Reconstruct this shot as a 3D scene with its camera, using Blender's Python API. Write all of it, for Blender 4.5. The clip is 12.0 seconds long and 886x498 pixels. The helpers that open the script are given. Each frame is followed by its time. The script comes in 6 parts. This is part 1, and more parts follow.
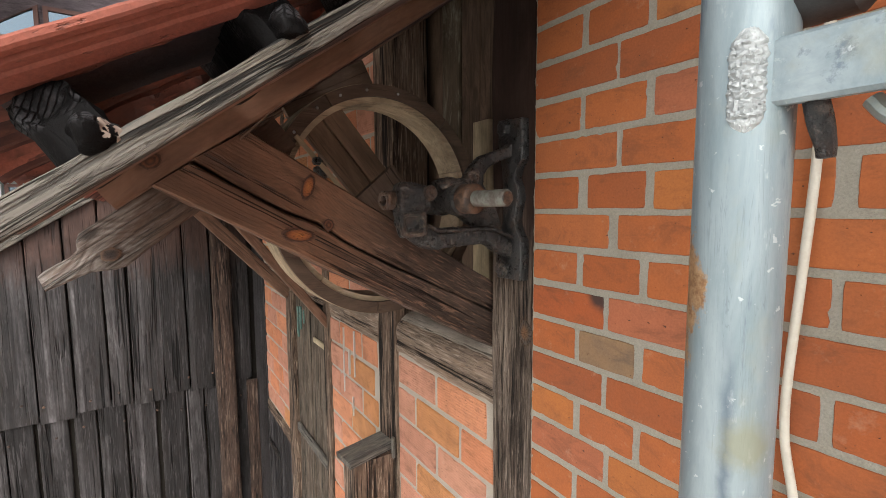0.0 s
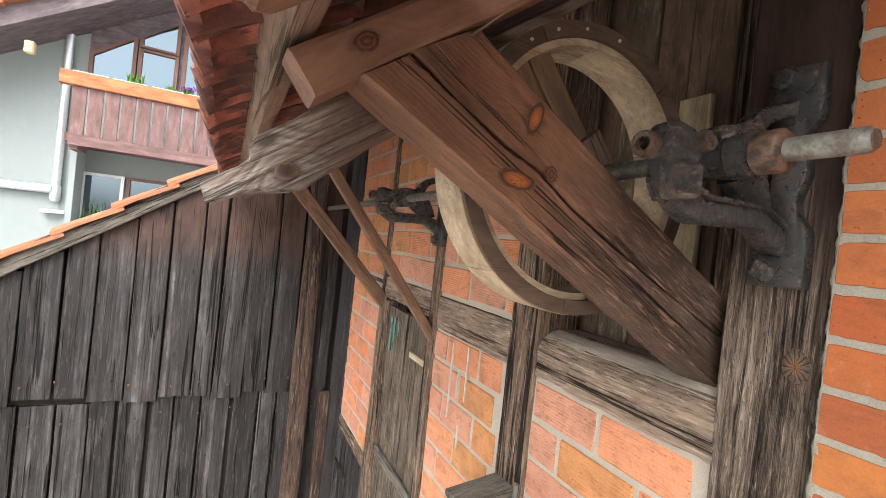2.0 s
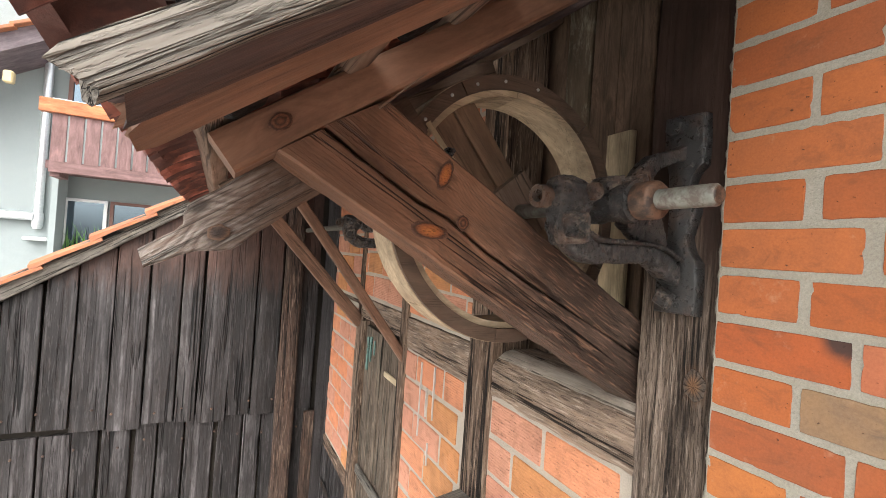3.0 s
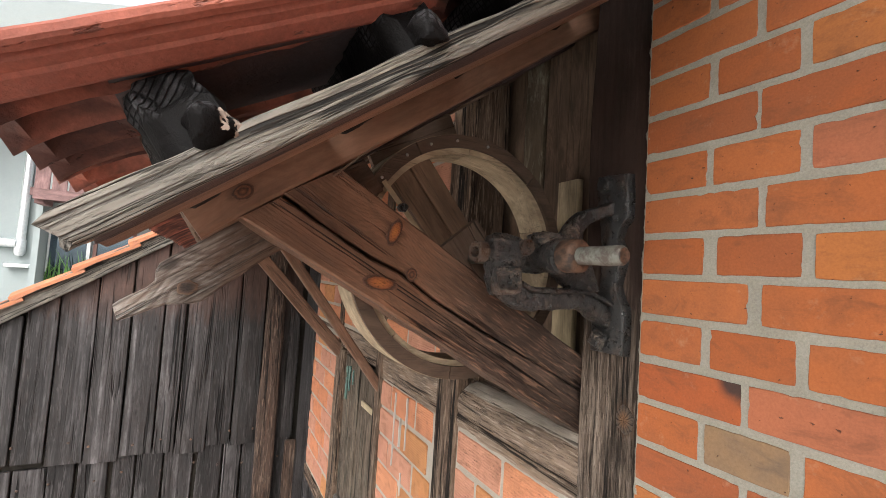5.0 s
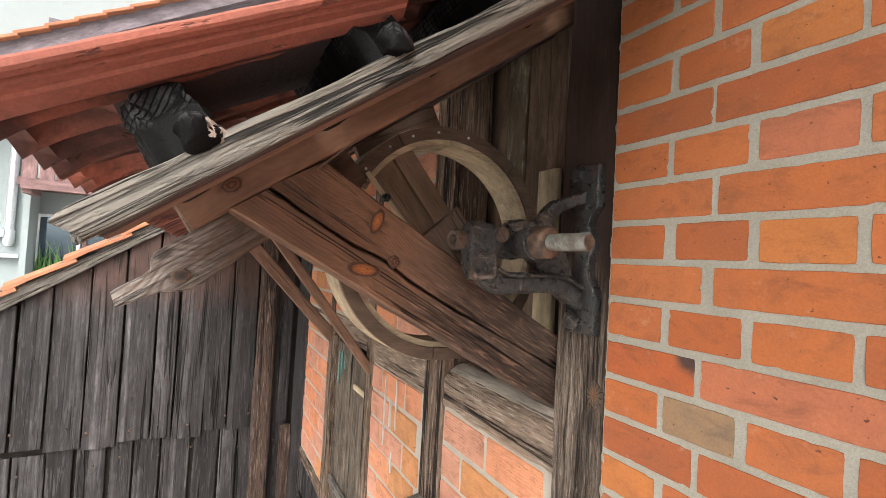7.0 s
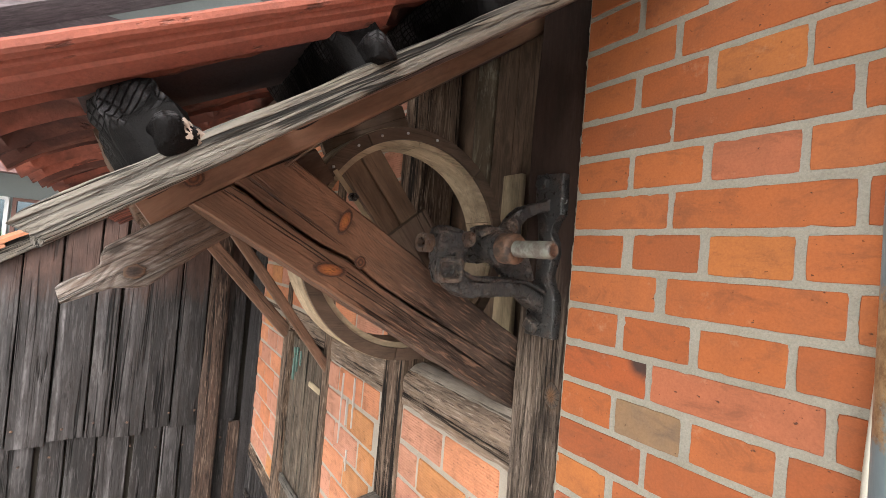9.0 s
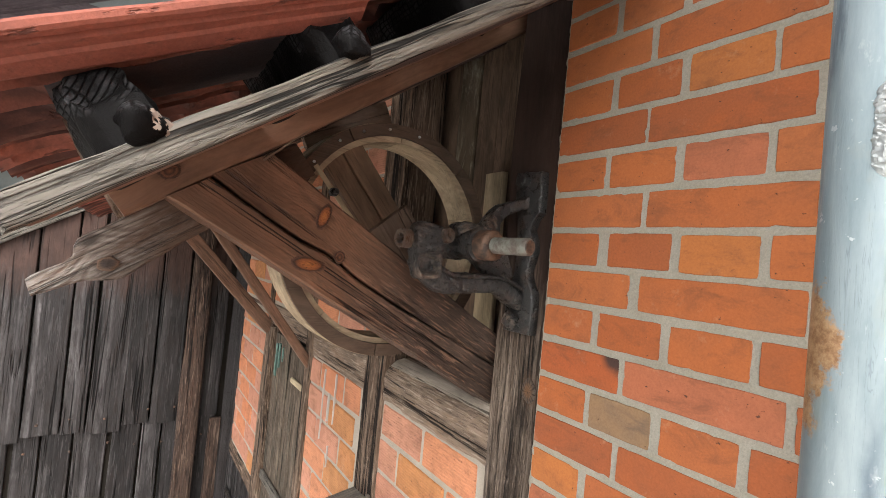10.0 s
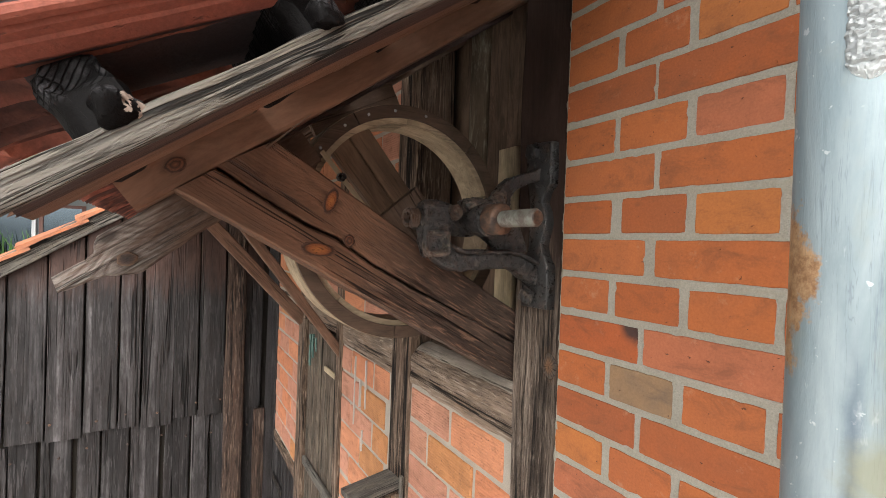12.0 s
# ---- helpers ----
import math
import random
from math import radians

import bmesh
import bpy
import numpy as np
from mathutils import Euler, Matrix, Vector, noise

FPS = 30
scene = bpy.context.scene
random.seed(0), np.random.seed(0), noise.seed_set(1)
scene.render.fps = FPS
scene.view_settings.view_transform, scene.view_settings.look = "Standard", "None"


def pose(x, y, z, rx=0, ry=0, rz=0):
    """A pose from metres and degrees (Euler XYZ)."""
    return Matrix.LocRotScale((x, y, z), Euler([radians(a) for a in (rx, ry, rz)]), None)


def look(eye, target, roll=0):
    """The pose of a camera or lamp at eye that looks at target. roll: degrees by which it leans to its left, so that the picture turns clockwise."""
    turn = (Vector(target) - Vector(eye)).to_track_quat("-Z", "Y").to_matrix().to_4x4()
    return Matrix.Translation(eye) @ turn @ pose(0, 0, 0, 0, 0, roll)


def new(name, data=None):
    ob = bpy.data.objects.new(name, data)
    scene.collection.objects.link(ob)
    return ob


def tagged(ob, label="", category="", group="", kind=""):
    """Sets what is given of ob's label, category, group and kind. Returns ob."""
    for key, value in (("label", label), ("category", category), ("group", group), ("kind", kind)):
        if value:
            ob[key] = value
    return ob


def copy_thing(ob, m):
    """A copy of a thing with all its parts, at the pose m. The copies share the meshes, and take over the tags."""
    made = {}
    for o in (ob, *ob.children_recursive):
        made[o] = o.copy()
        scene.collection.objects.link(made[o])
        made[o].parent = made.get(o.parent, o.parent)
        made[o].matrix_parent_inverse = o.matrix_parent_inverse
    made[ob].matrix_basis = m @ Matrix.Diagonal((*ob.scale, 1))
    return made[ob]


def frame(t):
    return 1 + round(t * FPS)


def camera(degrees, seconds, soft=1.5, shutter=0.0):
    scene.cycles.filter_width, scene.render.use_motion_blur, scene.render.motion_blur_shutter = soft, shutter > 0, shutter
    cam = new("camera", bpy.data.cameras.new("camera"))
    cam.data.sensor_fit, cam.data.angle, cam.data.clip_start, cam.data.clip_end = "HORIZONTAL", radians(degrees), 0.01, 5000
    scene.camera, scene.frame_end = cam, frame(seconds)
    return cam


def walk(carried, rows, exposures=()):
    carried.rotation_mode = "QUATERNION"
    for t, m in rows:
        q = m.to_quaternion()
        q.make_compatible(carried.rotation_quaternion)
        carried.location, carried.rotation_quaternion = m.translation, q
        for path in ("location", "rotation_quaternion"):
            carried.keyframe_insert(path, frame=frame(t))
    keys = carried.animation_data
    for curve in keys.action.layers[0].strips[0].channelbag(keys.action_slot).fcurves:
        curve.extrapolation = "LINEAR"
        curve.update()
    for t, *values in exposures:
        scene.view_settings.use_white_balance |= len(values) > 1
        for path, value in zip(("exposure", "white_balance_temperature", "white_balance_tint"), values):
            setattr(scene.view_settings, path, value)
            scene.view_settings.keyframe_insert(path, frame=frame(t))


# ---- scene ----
cam = camera(89.4, 12.0, 0.6)
PATH = [
    (0, (0.276, 0.169, 3.205), (1.384, 1.824, 3.02), -0.3),
    (0.5, (0.258, 0.293, 3.141), (1.31, 1.991, 3.033), 2.6),
    (1, (0.21, 0.482, 3.049), (1.199, 2.219, 2.984), 5.6),
    (1.5, (0.158, 0.536, 3.026), (1.071, 2.314, 2.983), 6.9),
    (2, (0.16, 0.525, 3.043), (1.024, 2.328, 3.022), 6.2),
    (2.5, (0.192, 0.483, 3.068), (1.048, 2.291, 3.073), 4.9),
    (3, (0.227, 0.407, 3.113), (1.119, 2.197, 3.136), 4.1),
    (3.5, (0.257, 0.367, 3.128), (1.179, 2.14, 3.179), 4.1),
    (5.5, (0.248, 0.285, 3.177), (1.172, 2.055, 3.303), 3.7),
    (6, (0.245, 0.282, 3.174), (1.167, 2.053, 3.291), 3.8),
    (6.5, (0.244, 0.26, 3.175), (1.176, 2.027, 3.263), 3.6),
    (7, (0.251, 0.236, 3.173), (1.205, 1.993, 3.233), 3.2),
    (9, (0.23, 0.24, 3.186), (1.345, 1.899, 3.24), 4.9),
    (9.5, (0.232, 0.236, 3.185), (1.379, 1.874, 3.238), 5.3),
    (10, (0.24, 0.225, 3.184), (1.403, 1.852, 3.233), 5.5),
    (10.5, (0.237, 0.212, 3.182), (1.405, 1.835, 3.213), 5.0),
    (11, (0.257, 0.201, 3.175), (1.394, 1.846, 3.181), 4.0),
    (11.5, (0.272, 0.199, 3.165), (1.366, 1.873, 3.159), 3.0),
    (12, (0.284, 0.208, 3.167), (1.334, 1.91, 3.151), 2.1),
]
EXPOSURES = [(0.0, 1.13), (0.6, 1.33), (1.0, 1.73), (1.5, 1.88), (2.0, 1.73), (3.0, 1.73), (3.5, 1.88), (5.5, 1.43), (6.0, 1.53), (7.2, 1.70), (9.0, 1.70), (10.0, 1.50), (11.0, 1.38), (12.0, 1.30)]
walk(cam, [(t, look(eye, target, roll)) for t, eye, target, roll in PATH], EXPOSURES)

# ---- light ----
SUN_ELEVATION, SUN_TURN = radians(45), radians(215)
world = bpy.data.worlds.new("overcast_sky")
scene.world = world
world.use_nodes = True
wn, wl = world.node_tree.nodes, world.node_tree.links
sky = wn.new("ShaderNodeTexSky")
sky.sky_type, sky.sun_disc = "NISHITA", False
sky.sun_elevation, sky.sun_rotation = SUN_ELEVATION, SUN_TURN
sky.air_density, sky.dust_density, sky.ozone_density = 1.0, 4.0, 1.0
grey = wn.new("ShaderNodeHueSaturation")
grey.inputs["Saturation"].default_value = 0.22
wl.new(sky.outputs[0], grey.inputs["Color"])
wl.new(grey.outputs[0], wn["Background"].inputs["Color"])
wn["Background"].inputs["Strength"].default_value = 0.15
sun = new("sun", bpy.data.lights.new("sun", "SUN"))
sun.data.energy, sun.data.angle, sun.data.color = 1.0, radians(60), (1.0, 0.97, 0.93)
sun.matrix_world = look((-3.0, -4.2, 5.2), (0.0, 0.0, 0.0))


# ---- building tools ----
def world_of(ob):
    if ob.parent is None:
        return ob.matrix_basis.copy()
    return world_of(ob.parent) @ ob.matrix_parent_inverse @ ob.matrix_basis


def under(ob, parent, m=None):
    """Puts ob under parent with the pose m in the world."""
    m = m or Matrix()
    if parent is not None:
        ob.parent = parent
        ob.matrix_parent_inverse = world_of(parent).inverted()
    ob.matrix_basis = m
    return ob


def mesh_of(bm, name, material, smooth=False):
    me = bpy.data.meshes.new(name)
    bmesh.ops.recalc_face_normals(bm, faces=bm.faces)
    bm.to_mesh(me)
    bm.free()
    me.materials.append(material)
    if smooth:
        me.polygons.foreach_set("use_smooth", [True] * len(me.polygons))
        me.set_sharp_from_angle(angle=radians(42))
    return me


def part(name, bm, material, parent=None, label="", m=None, smooth=False):
    ob = new(name, mesh_of(bm, name, material, smooth))
    under(ob, parent, m)
    return tagged(ob, label)


def thing(name, label, category, base=(0, 0, 0), kind="", group=""):
    ob = new(name)
    ob.empty_display_size = 0.05
    ob.matrix_basis = Matrix.Translation(base)
    return tagged(ob, label, category, group, kind)


def along(p0, p1, up=(0, 0, 1)):
    """The pose with its origin at p0, x towards p1 and z near up."""
    x = (Vector(p1) - Vector(p0)).normalized()
    y = Vector(up).cross(x).normalized()
    z = x.cross(y)
    return Matrix((x, y, z)).transposed().to_4x4(), Matrix.Translation(p0)


def pose_along(p0, p1, up=(0, 0, 1)):
    r, t = along(p0, p1, up)
    return t @ r


def box_bm(x0, x1, y0, y1, z0, z1, bevel=0.0):
    bm = bmesh.new()
    bmesh.ops.create_cube(bm, size=1.0)
    for v in bm.verts:
        v.co = Vector(((x0 + x1) / 2 + v.co.x * (x1 - x0), (y0 + y1) / 2 + v.co.y * (y1 - y0), (z0 + z1) / 2 + v.co.z * (z1 - z0)))
    if bevel:
        bmesh.ops.bevel(bm, geom=list(bm.edges), offset=bevel, segments=1, affect="EDGES")
    return bm


def roughen(bm, amount, scale, seed=0.0):
    o = Vector((seed * 7.31, seed * 3.7, seed * 1.9))
    for v in bm.verts:
        n = noise.noise_vector(v.co * scale + o)
        v.co += n * amount


def loft(rings, close=True):
    """A skin over rings of equal length, with flat ends."""
    bm = bmesh.new()
    rows = [[bm.verts.new(p) for p in ring] for ring in rings]
    n = len(rows[0])
    for a, b in zip(rows, rows[1:]):
        for i in range(n):
            bm.faces.new((a[i], a[(i + 1) % n], b[(i + 1) % n], b[i]))
    if close:
        bm.faces.new(rows[0][::-1])
        bm.faces.new(rows[-1])
    return bm


def section(w, h, r):
    """The outline of a squared timber with eased corners, in (y, z)."""
    a, b = w / 2, h / 2
    pts = []
    for cy, cz, turn in ((a - r, b - r, 0), (-a + r, b - r, 90), (-a + r, -b + r, 180), (a - r, -b + r, 270)):
        for k in (0, 45, 90):
            q = radians(turn + k)
            pts.append((cy + r * math.cos(q), cz + r * math.sin(q)))
        ny, nz = [(0, 1), (-1, 0), (0, -1), (1, 0)][turn // 90]
        if turn in (0, 180):
            s = 1 if turn == 0 else -1
            for f in (0.33, -0.33):
                pts.append((s * f * 2 * (a - r), s * b))
        else:
            s = -1 if turn == 90 else 1
            for f in (0.33, -0.33):
                pts.append((s * a, -s * f * 2 * (b - r)))
    return pts


def timber_bm(length, w, h, r=0.006, step=0.07, amount=0.003, scale=9.0, seed=0.0, cut=(0.0, 0.0), taper=1.0, bow=0.0, frayed=0.0):
    """A hewn timber along x. cut: how far the top leads the bottom at the two ends."""
    n = max(2, int(length / step))
    sec = section(w, h, min(r, 0.45 * min(w, h)))
    rings = []
    o = Vector((seed * 3.17 + 11.0, seed * 1.3, seed * 5.1))
    for i in range(n + 1):
        f = i / n
        k = 1 + (taper - 1) * f
        ring = []
        for y, z in sec:
            lead = (cut[0] * (1 - f) + cut[1] * f) * z / h
            x = length * f + lead
            p = Vector((x, y * k, z * k + bow * math.sin(math.pi * f)))
            d = noise.noise_vector(Vector((x * scale * 0.35, p.y * scale, p.z * scale)) + o)
            if frayed and i < 2:
                p.x += frayed * (1 - 0.5 * i) * noise.noise(Vector((y * 210, z * 210, 3.0)) + o)
            p += Vector((0 if 0 < i < n else d.x * 0.5, d.y, d.z)) * amount
            ring.append(p)
        rings.append(ring)
    return loft(rings)


SEED = [0]


def timber(name, p0, p1, w, h, material, parent=None, label="", up=(0, 0, 1), **kw):
    SEED[0] += 1
    length = (Vector(p1) - Vector(p0)).length
    kw.setdefault("seed", SEED[0] * 1.7)
    return part(name, timber_bm(length, w, h, **kw), material, parent, label, pose_along(p0, p1, up))


def smooth_path(points, per=6):
    """A soft curve through points (with any extra numbers after the first three)."""
    p = [np.array(q, float) for q in points]
    p = [2 * p[0] - p[1]] + p + [2 * p[-1] - p[-2]]
    out = []
    for i in range(1, len(p) - 2):
        for k in range(per):
            t = k / per
            out.append(0.5 * (2 * p[i] + (p[i + 1] - p[i - 1]) * t + (2 * p[i - 1] - 5 * p[i] + 4 * p[i + 1] - p[i + 2]) * t * t
                              + (3 * p[i] - 3 * p[i + 1] + p[i + 2] - p[i - 1]) * t ** 3))
    out.append(p[-2])
    return out


def sweep_bm(points, segments=10, per=6, wide=(0, 1, 0), boxy=1.0):
    """A bar swept along points (x, y, z, half width along wide, half height)."""
    path = smooth_path(points, per)
    rings = []
    wide = Vector(wide).normalized()
    for i, q in enumerate(path):
        a, b = path[max(i - 1, 0)], path[min(i + 1, len(path) - 1)]
        d = Vector(b[:3] - a[:3]).normalized()
        u = (wide - d * wide.dot(d)).normalized()
        v = d.cross(u)
        c = Vector(q[:3])
        ring = []
        for k in range(segments):
            cs, sn = math.cos(2 * math.pi * k / segments), math.sin(2 * math.pi * k / segments)
            ring.append(c + u * q[3] * math.copysign(abs(cs) ** boxy, cs) + v * q[4] * math.copysign(abs(sn) ** boxy, sn))
        rings.append(ring)
    return loft(rings)


def lathe_bm(profile, segments=24):
    """A turned body about x from (x, radius) pairs."""
    return loft([[Vector((x, r * math.cos(2 * math.pi * k / segments), r * math.sin(2 * math.pi * k / segments))) for k in range(segments)] for x, r in profile])


def join_boxes(boxes):
    """Many plain boxes in one mesh, without bmesh operators."""
    verts, faces = [], []
    for x0, x1, y0, y1, z0, z1 in boxes:
        n = len(verts)
        verts += [(x, y, z) for x in (x0, x1) for y in (y0, y1) for z in (z0, z1)]
        faces += [tuple(n + k for k in f) for f in ((0, 1, 3, 2), (4, 6, 7, 5), (0, 4, 5, 1), (2, 3, 7, 6), (0, 2, 6, 4), (1, 5, 7, 3))]
    me = bpy.data.meshes.new("boxes")
    me.from_pydata(verts, [], faces)
    return me


# ---- materials ----
class Nodes:
    def __init__(self, name):
        self.material = bpy.data.materials.new(name)
        self.material.use_nodes = True
        self.nodes, self.links = self.material.node_tree.nodes, self.material.node_tree.links
        self.bsdf = self.nodes["Principled BSDF"]
        self.place = None

    def node(self, kind, **inputs):
        n = self.nodes.new(kind)
        for key, value in inputs.items():
            self.set(n.inputs[key.replace("_", " ")], value)
        return n

    def set(self, socket, value):
        if isinstance(value, bpy.types.NodeSocket):
            self.links.new(value, socket)
        else:
            socket.default_value = value

    def coords(self, scale=(1, 1, 1), random_shift=True):
        """Object coordinates in metres, shifted from object to object."""
        if self.place is None:
            tc = self.node("ShaderNodeTexCoord")
            if random_shift:
                info = self.node("ShaderNodeObjectInfo")
                mul = self.node("ShaderNodeMath")
                mul.operation = "MULTIPLY"
                self.set(mul.inputs[0], info.outputs["Random"])
                mul.inputs[1].default_value = 37.0
                add = self.node("ShaderNodeVectorMath")
                self.set(add.inputs[0], tc.outputs["Object"])
                self.set(add.inputs[1], mul.outputs[0])
                self.place = add.outputs[0]
            else:
                self.place = tc.outputs["Object"]
        m = self.node("ShaderNodeMapping", Scale=scale)
        self.set(m.inputs["Vector"], self.place)
        return m.outputs[0]

    def noise(self, scale=(1, 1, 1), detail=6.0, rough=0.6, distort=0.0):
        n = self.node("ShaderNodeTexNoise", Vector=self.coords(scale), Scale=1.0, Detail=detail, Roughness=rough, Distortion=distort)
        return n.outputs["Fac"]

    def ramp(self, fac, stops):
        r = self.node("ShaderNodeValToRGB")
        el = r.color_ramp.elements
        while len(el) < len(stops):
            el.new(0.5)
        for e, (p, c) in zip(el, stops):
            e.position = p
            e.color = (*c, 1) if not isinstance(c, (int, float)) else (c, c, c, 1)
        self.set(r.inputs[0], fac)
        return r.outputs[0]

    def mix(self, fac, a, b, mode="MIX"):
        m = self.node("ShaderNodeMix")
        m.data_type, m.blend_type = "RGBA", mode
        self.set(m.inputs[0], fac)
        self.set(m.inputs[6], a if isinstance(a, bpy.types.NodeSocket) else (*a, 1))
        self.set(m.inputs[7], b if isinstance(b, bpy.types.NodeSocket) else (*b, 1))
        return m.outputs[2]

    def math(self, op, a, b=0.0):
        m = self.node("ShaderNodeMath")
        m.operation = op
        self.set(m.inputs[0], a)
        self.set(m.inputs[1], b)
        return m.outputs[0]

    def finish(self, color, rough=0.8, bump=None, depth=0.003, strength=1.0, metal=0.0, specular=0.3):
        self.set(self.bsdf.inputs["Base Color"], color if isinstance(color, bpy.types.NodeSocket) else (*color, 1))
        self.set(self.bsdf.inputs["Roughness"], rough)
        self.set(self.bsdf.inputs["Metallic"], metal)
        self.bsdf.inputs["Specular IOR Level"].default_value = specular
        if bump is not None:
            b = self.node("ShaderNodeBump", Strength=strength, Distance=depth, Height=bump)
            self.set(self.bsdf.inputs["Normal"], b.outputs[0])
        return self.material


def wood(name, dark, mid, light, crack=0.5, stain=(0.05, 0.04, 0.035), stain_amount=0.4, rough=0.8, grain=1.0, relief=0.006, contrast=1.0,
         ring=0.005, rings=0.26, wave=0.020, spots=(), knots=0.0, heart_tone=None, vary=0.0, aged_or_shaded=None, smooth=0.95, streak=0.5, hairs=0.35, splits=0.48, fleck=0.0, fleck_size=1.0, gape=1.0):
    """Weathered timber, its grain along the local x. Year rings lie about a pith beside the piece; spots are knots (x, y, z, radius)."""
    n = Nodes(name)
    fine = n.noise((2.6 * grain, 240 * grain, 240 * grain), 2, 0.5, 0.1)
    bands = n.noise((1.1 * grain, 48 * grain, 48 * grain), 4, 0.6, 0.3)
    broad = n.noise((3.5, 12, 12), 7, 0.72, 0.4)
    patch = n.noise((4.5, 22, 22), 7, 0.75, 0.8)
    swing = n.noise((2.4, 7, 7), 3, 0.5)
    # distance from the pith
    tc = n.node("ShaderNodeTexCoord")
    info = n.node("ShaderNodeObjectInfo")
    xyz = n.node("ShaderNodeSeparateXYZ")
    n.set(xyz.inputs[0], tc.outputs["Object"])
    py = n.math("ADD", xyz.outputs[1], n.math("ADD", n.math("MULTIPLY", info.outputs["Random"], 0.11), 0.03))
    pz = n.math("ADD", xyz.outputs[2], n.math("SUBTRACT", n.math("MULTIPLY", info.outputs["Random"], 0.12), 0.17))
    d = n.math("SQRT", n.math("ADD", n.math("MULTIPLY", py, py), n.math("MULTIPLY", pz, pz)))
    d = n.math("ADD", d, n.math("MULTIPLY", swing, wave * 2))
    d = n.math("ADD", d, n.math("MULTIPLY", bands, 0.004))
    hearts = None
    for x, y, z, r in spots:
        v = n.node("ShaderNodeVectorMath")
        v.operation = "SUBTRACT"
        n.set(v.inputs[0], tc.outputs["Object"])
        v.inputs[1].default_value = (x, y, z)
        s = n.node("ShaderNodeVectorMath")
        s.operation = "MULTIPLY"
        n.set(s.inputs[0], v.outputs[0])
        s.inputs[1].default_value = (0.62, 1.0, 1.0)
        ln = n.node("ShaderNodeVectorMath")
        ln.operation = "LENGTH"
        n.set(ln.inputs[0], s.outputs[0])
        far = n.math("DIVIDE", ln.outputs["Value"], r)
        bump = n.math("POWER", 2.718, n.math("MULTIPLY", n.math("MULTIPLY", far, far), -0.45))
        d = n.math("ADD", d, n.math("MULTIPLY", bump, r * 1.5))
        heart = n.ramp(n.math("ADD", far, n.math("MULTIPLY", n.math("SUBTRACT", fine, 0.5), 0.9)), [(0.30, 1.0), (0.72, 0.0)])
        hearts = heart if hearts is None else n.math("MAXIMUM", hearts, heart)
    if knots:
        v = n.node("ShaderNodeTexVoronoi", Vector=n.coords((3.2, 6.5, 6.5)), Scale=1.0)
        bump = n.math("POWER", 2.718, n.math("MULTIPLY", n.math("MULTIPLY", v.outputs["Distance"], v.outputs["Distance"]), -45.0))
        d = n.math("ADD", d, n.math("MULTIPLY", bump, 0.035))
        heart = n.math("MULTIPLY", n.ramp(v.outputs["Distance"], [(0.06, 1.0), (0.11, 0.0)]), knots)
        hearts = heart if hearts is None else n.math("MAXIMUM", hearts, heart)
    saw = n.math("FRACT", n.math("DIVIDE", d, ring))
    late = n.ramp(saw, [(0.0, 0.4), (0.2, 0.85), (0.6, 0.65), (0.85, 0.12), (1.0, 0.4)])
    fibre = n.math("ADD", n.math("MULTIPLY", fine, 0.4), n.math("MULTIPLY", bands, 0.6))
    fibre = n.ramp(fibre, [(0.5 - 0.22 / contrast, 0.0), (0.5 + 0.22 / contrast, 1.0)])
    both = n.math("ADD", n.math("MULTIPLY", late, rings), n.math("MULTIPLY", fibre, 1.0 - rings))
    calm = n.ramp(n.noise((2.0, 8, 8), 5, 0.65), [(0.38, 0.2 * streak), (0.66, 1.2 * streak)])
    both = n.math("ADD", n.math("MULTIPLY", n.math("SUBTRACT", both, 0.5), calm), 0.5)
    colour = n.ramp(both, [(0.08, dark), (0.5, mid), (0.92, light)])
    tone = n.ramp(broad, [(0.30, 0.42), (0.5, 0.95), (0.70, 1.6)])
    piece = n.node("ShaderNodeMath")
    piece.operation = "MULTIPLY_ADD"
    n.set(piece.inputs[0], info.outputs["Random"])
    piece.inputs[1].default_value, piece.inputs[2].default_value = 1.1, 0.4
    colour = n.mix(vary, colour, n.mix(1.0, (1.0, 1.0, 1.0), piece.outputs[0], "MULTIPLY"), "MULTIPLY")
    colour = n.mix(0.9, colour, tone, "MULTIPLY")
    stains = n.ramp(patch, [(0.5, 0.0), (0.62, 1.0)])
    colour = n.mix(n.math("MULTIPLY", stains, stain_amount), colour, stain)
    if aged_or_shaded:
        # the wood past this length has another age: browner and smoother, or greyed and split; on the near post shade
        # is painted in too
        edge = n.math("ADD", n.math("SUBTRACT", xyz.outputs[0], aged_or_shaded[0]), n.math("MULTIPLY", n.math("SUBTRACT", patch, 0.5), 0.5))
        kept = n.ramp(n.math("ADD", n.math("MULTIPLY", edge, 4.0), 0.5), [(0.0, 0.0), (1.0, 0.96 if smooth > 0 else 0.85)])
        colour = n.mix(kept, colour, n.mix(0.9, aged_or_shaded[1], tone, "MULTIPLY"))
    torn = None
    if fleck:
        # torn fibres: short pale and dark slivers along the grain, in patches
        sliver = n.noise((20 * fleck_size, 240 * fleck_size, 240 * fleck_size), 4, 0.65, 0.3)
        zone = n.ramp(n.noise((3.0, 14, 14), 4, 0.6), [(0.34, 0.2), (0.54, 1.0)])
        if aged_or_shaded and smooth > 0:
            zone = n.math("MULTIPLY", zone, n.math("SUBTRACT", 1.0, kept))
        elif aged_or_shaded:
            zone = n.math("MULTIPLY", zone, n.math("ADD", 0.1, n.math("MULTIPLY", kept, 1.1)))
        pale = n.math("MULTIPLY", n.ramp(sliver, [(0.55, 0.0), (0.61, 1.0)]), n.math("MULTIPLY", zone, fleck))
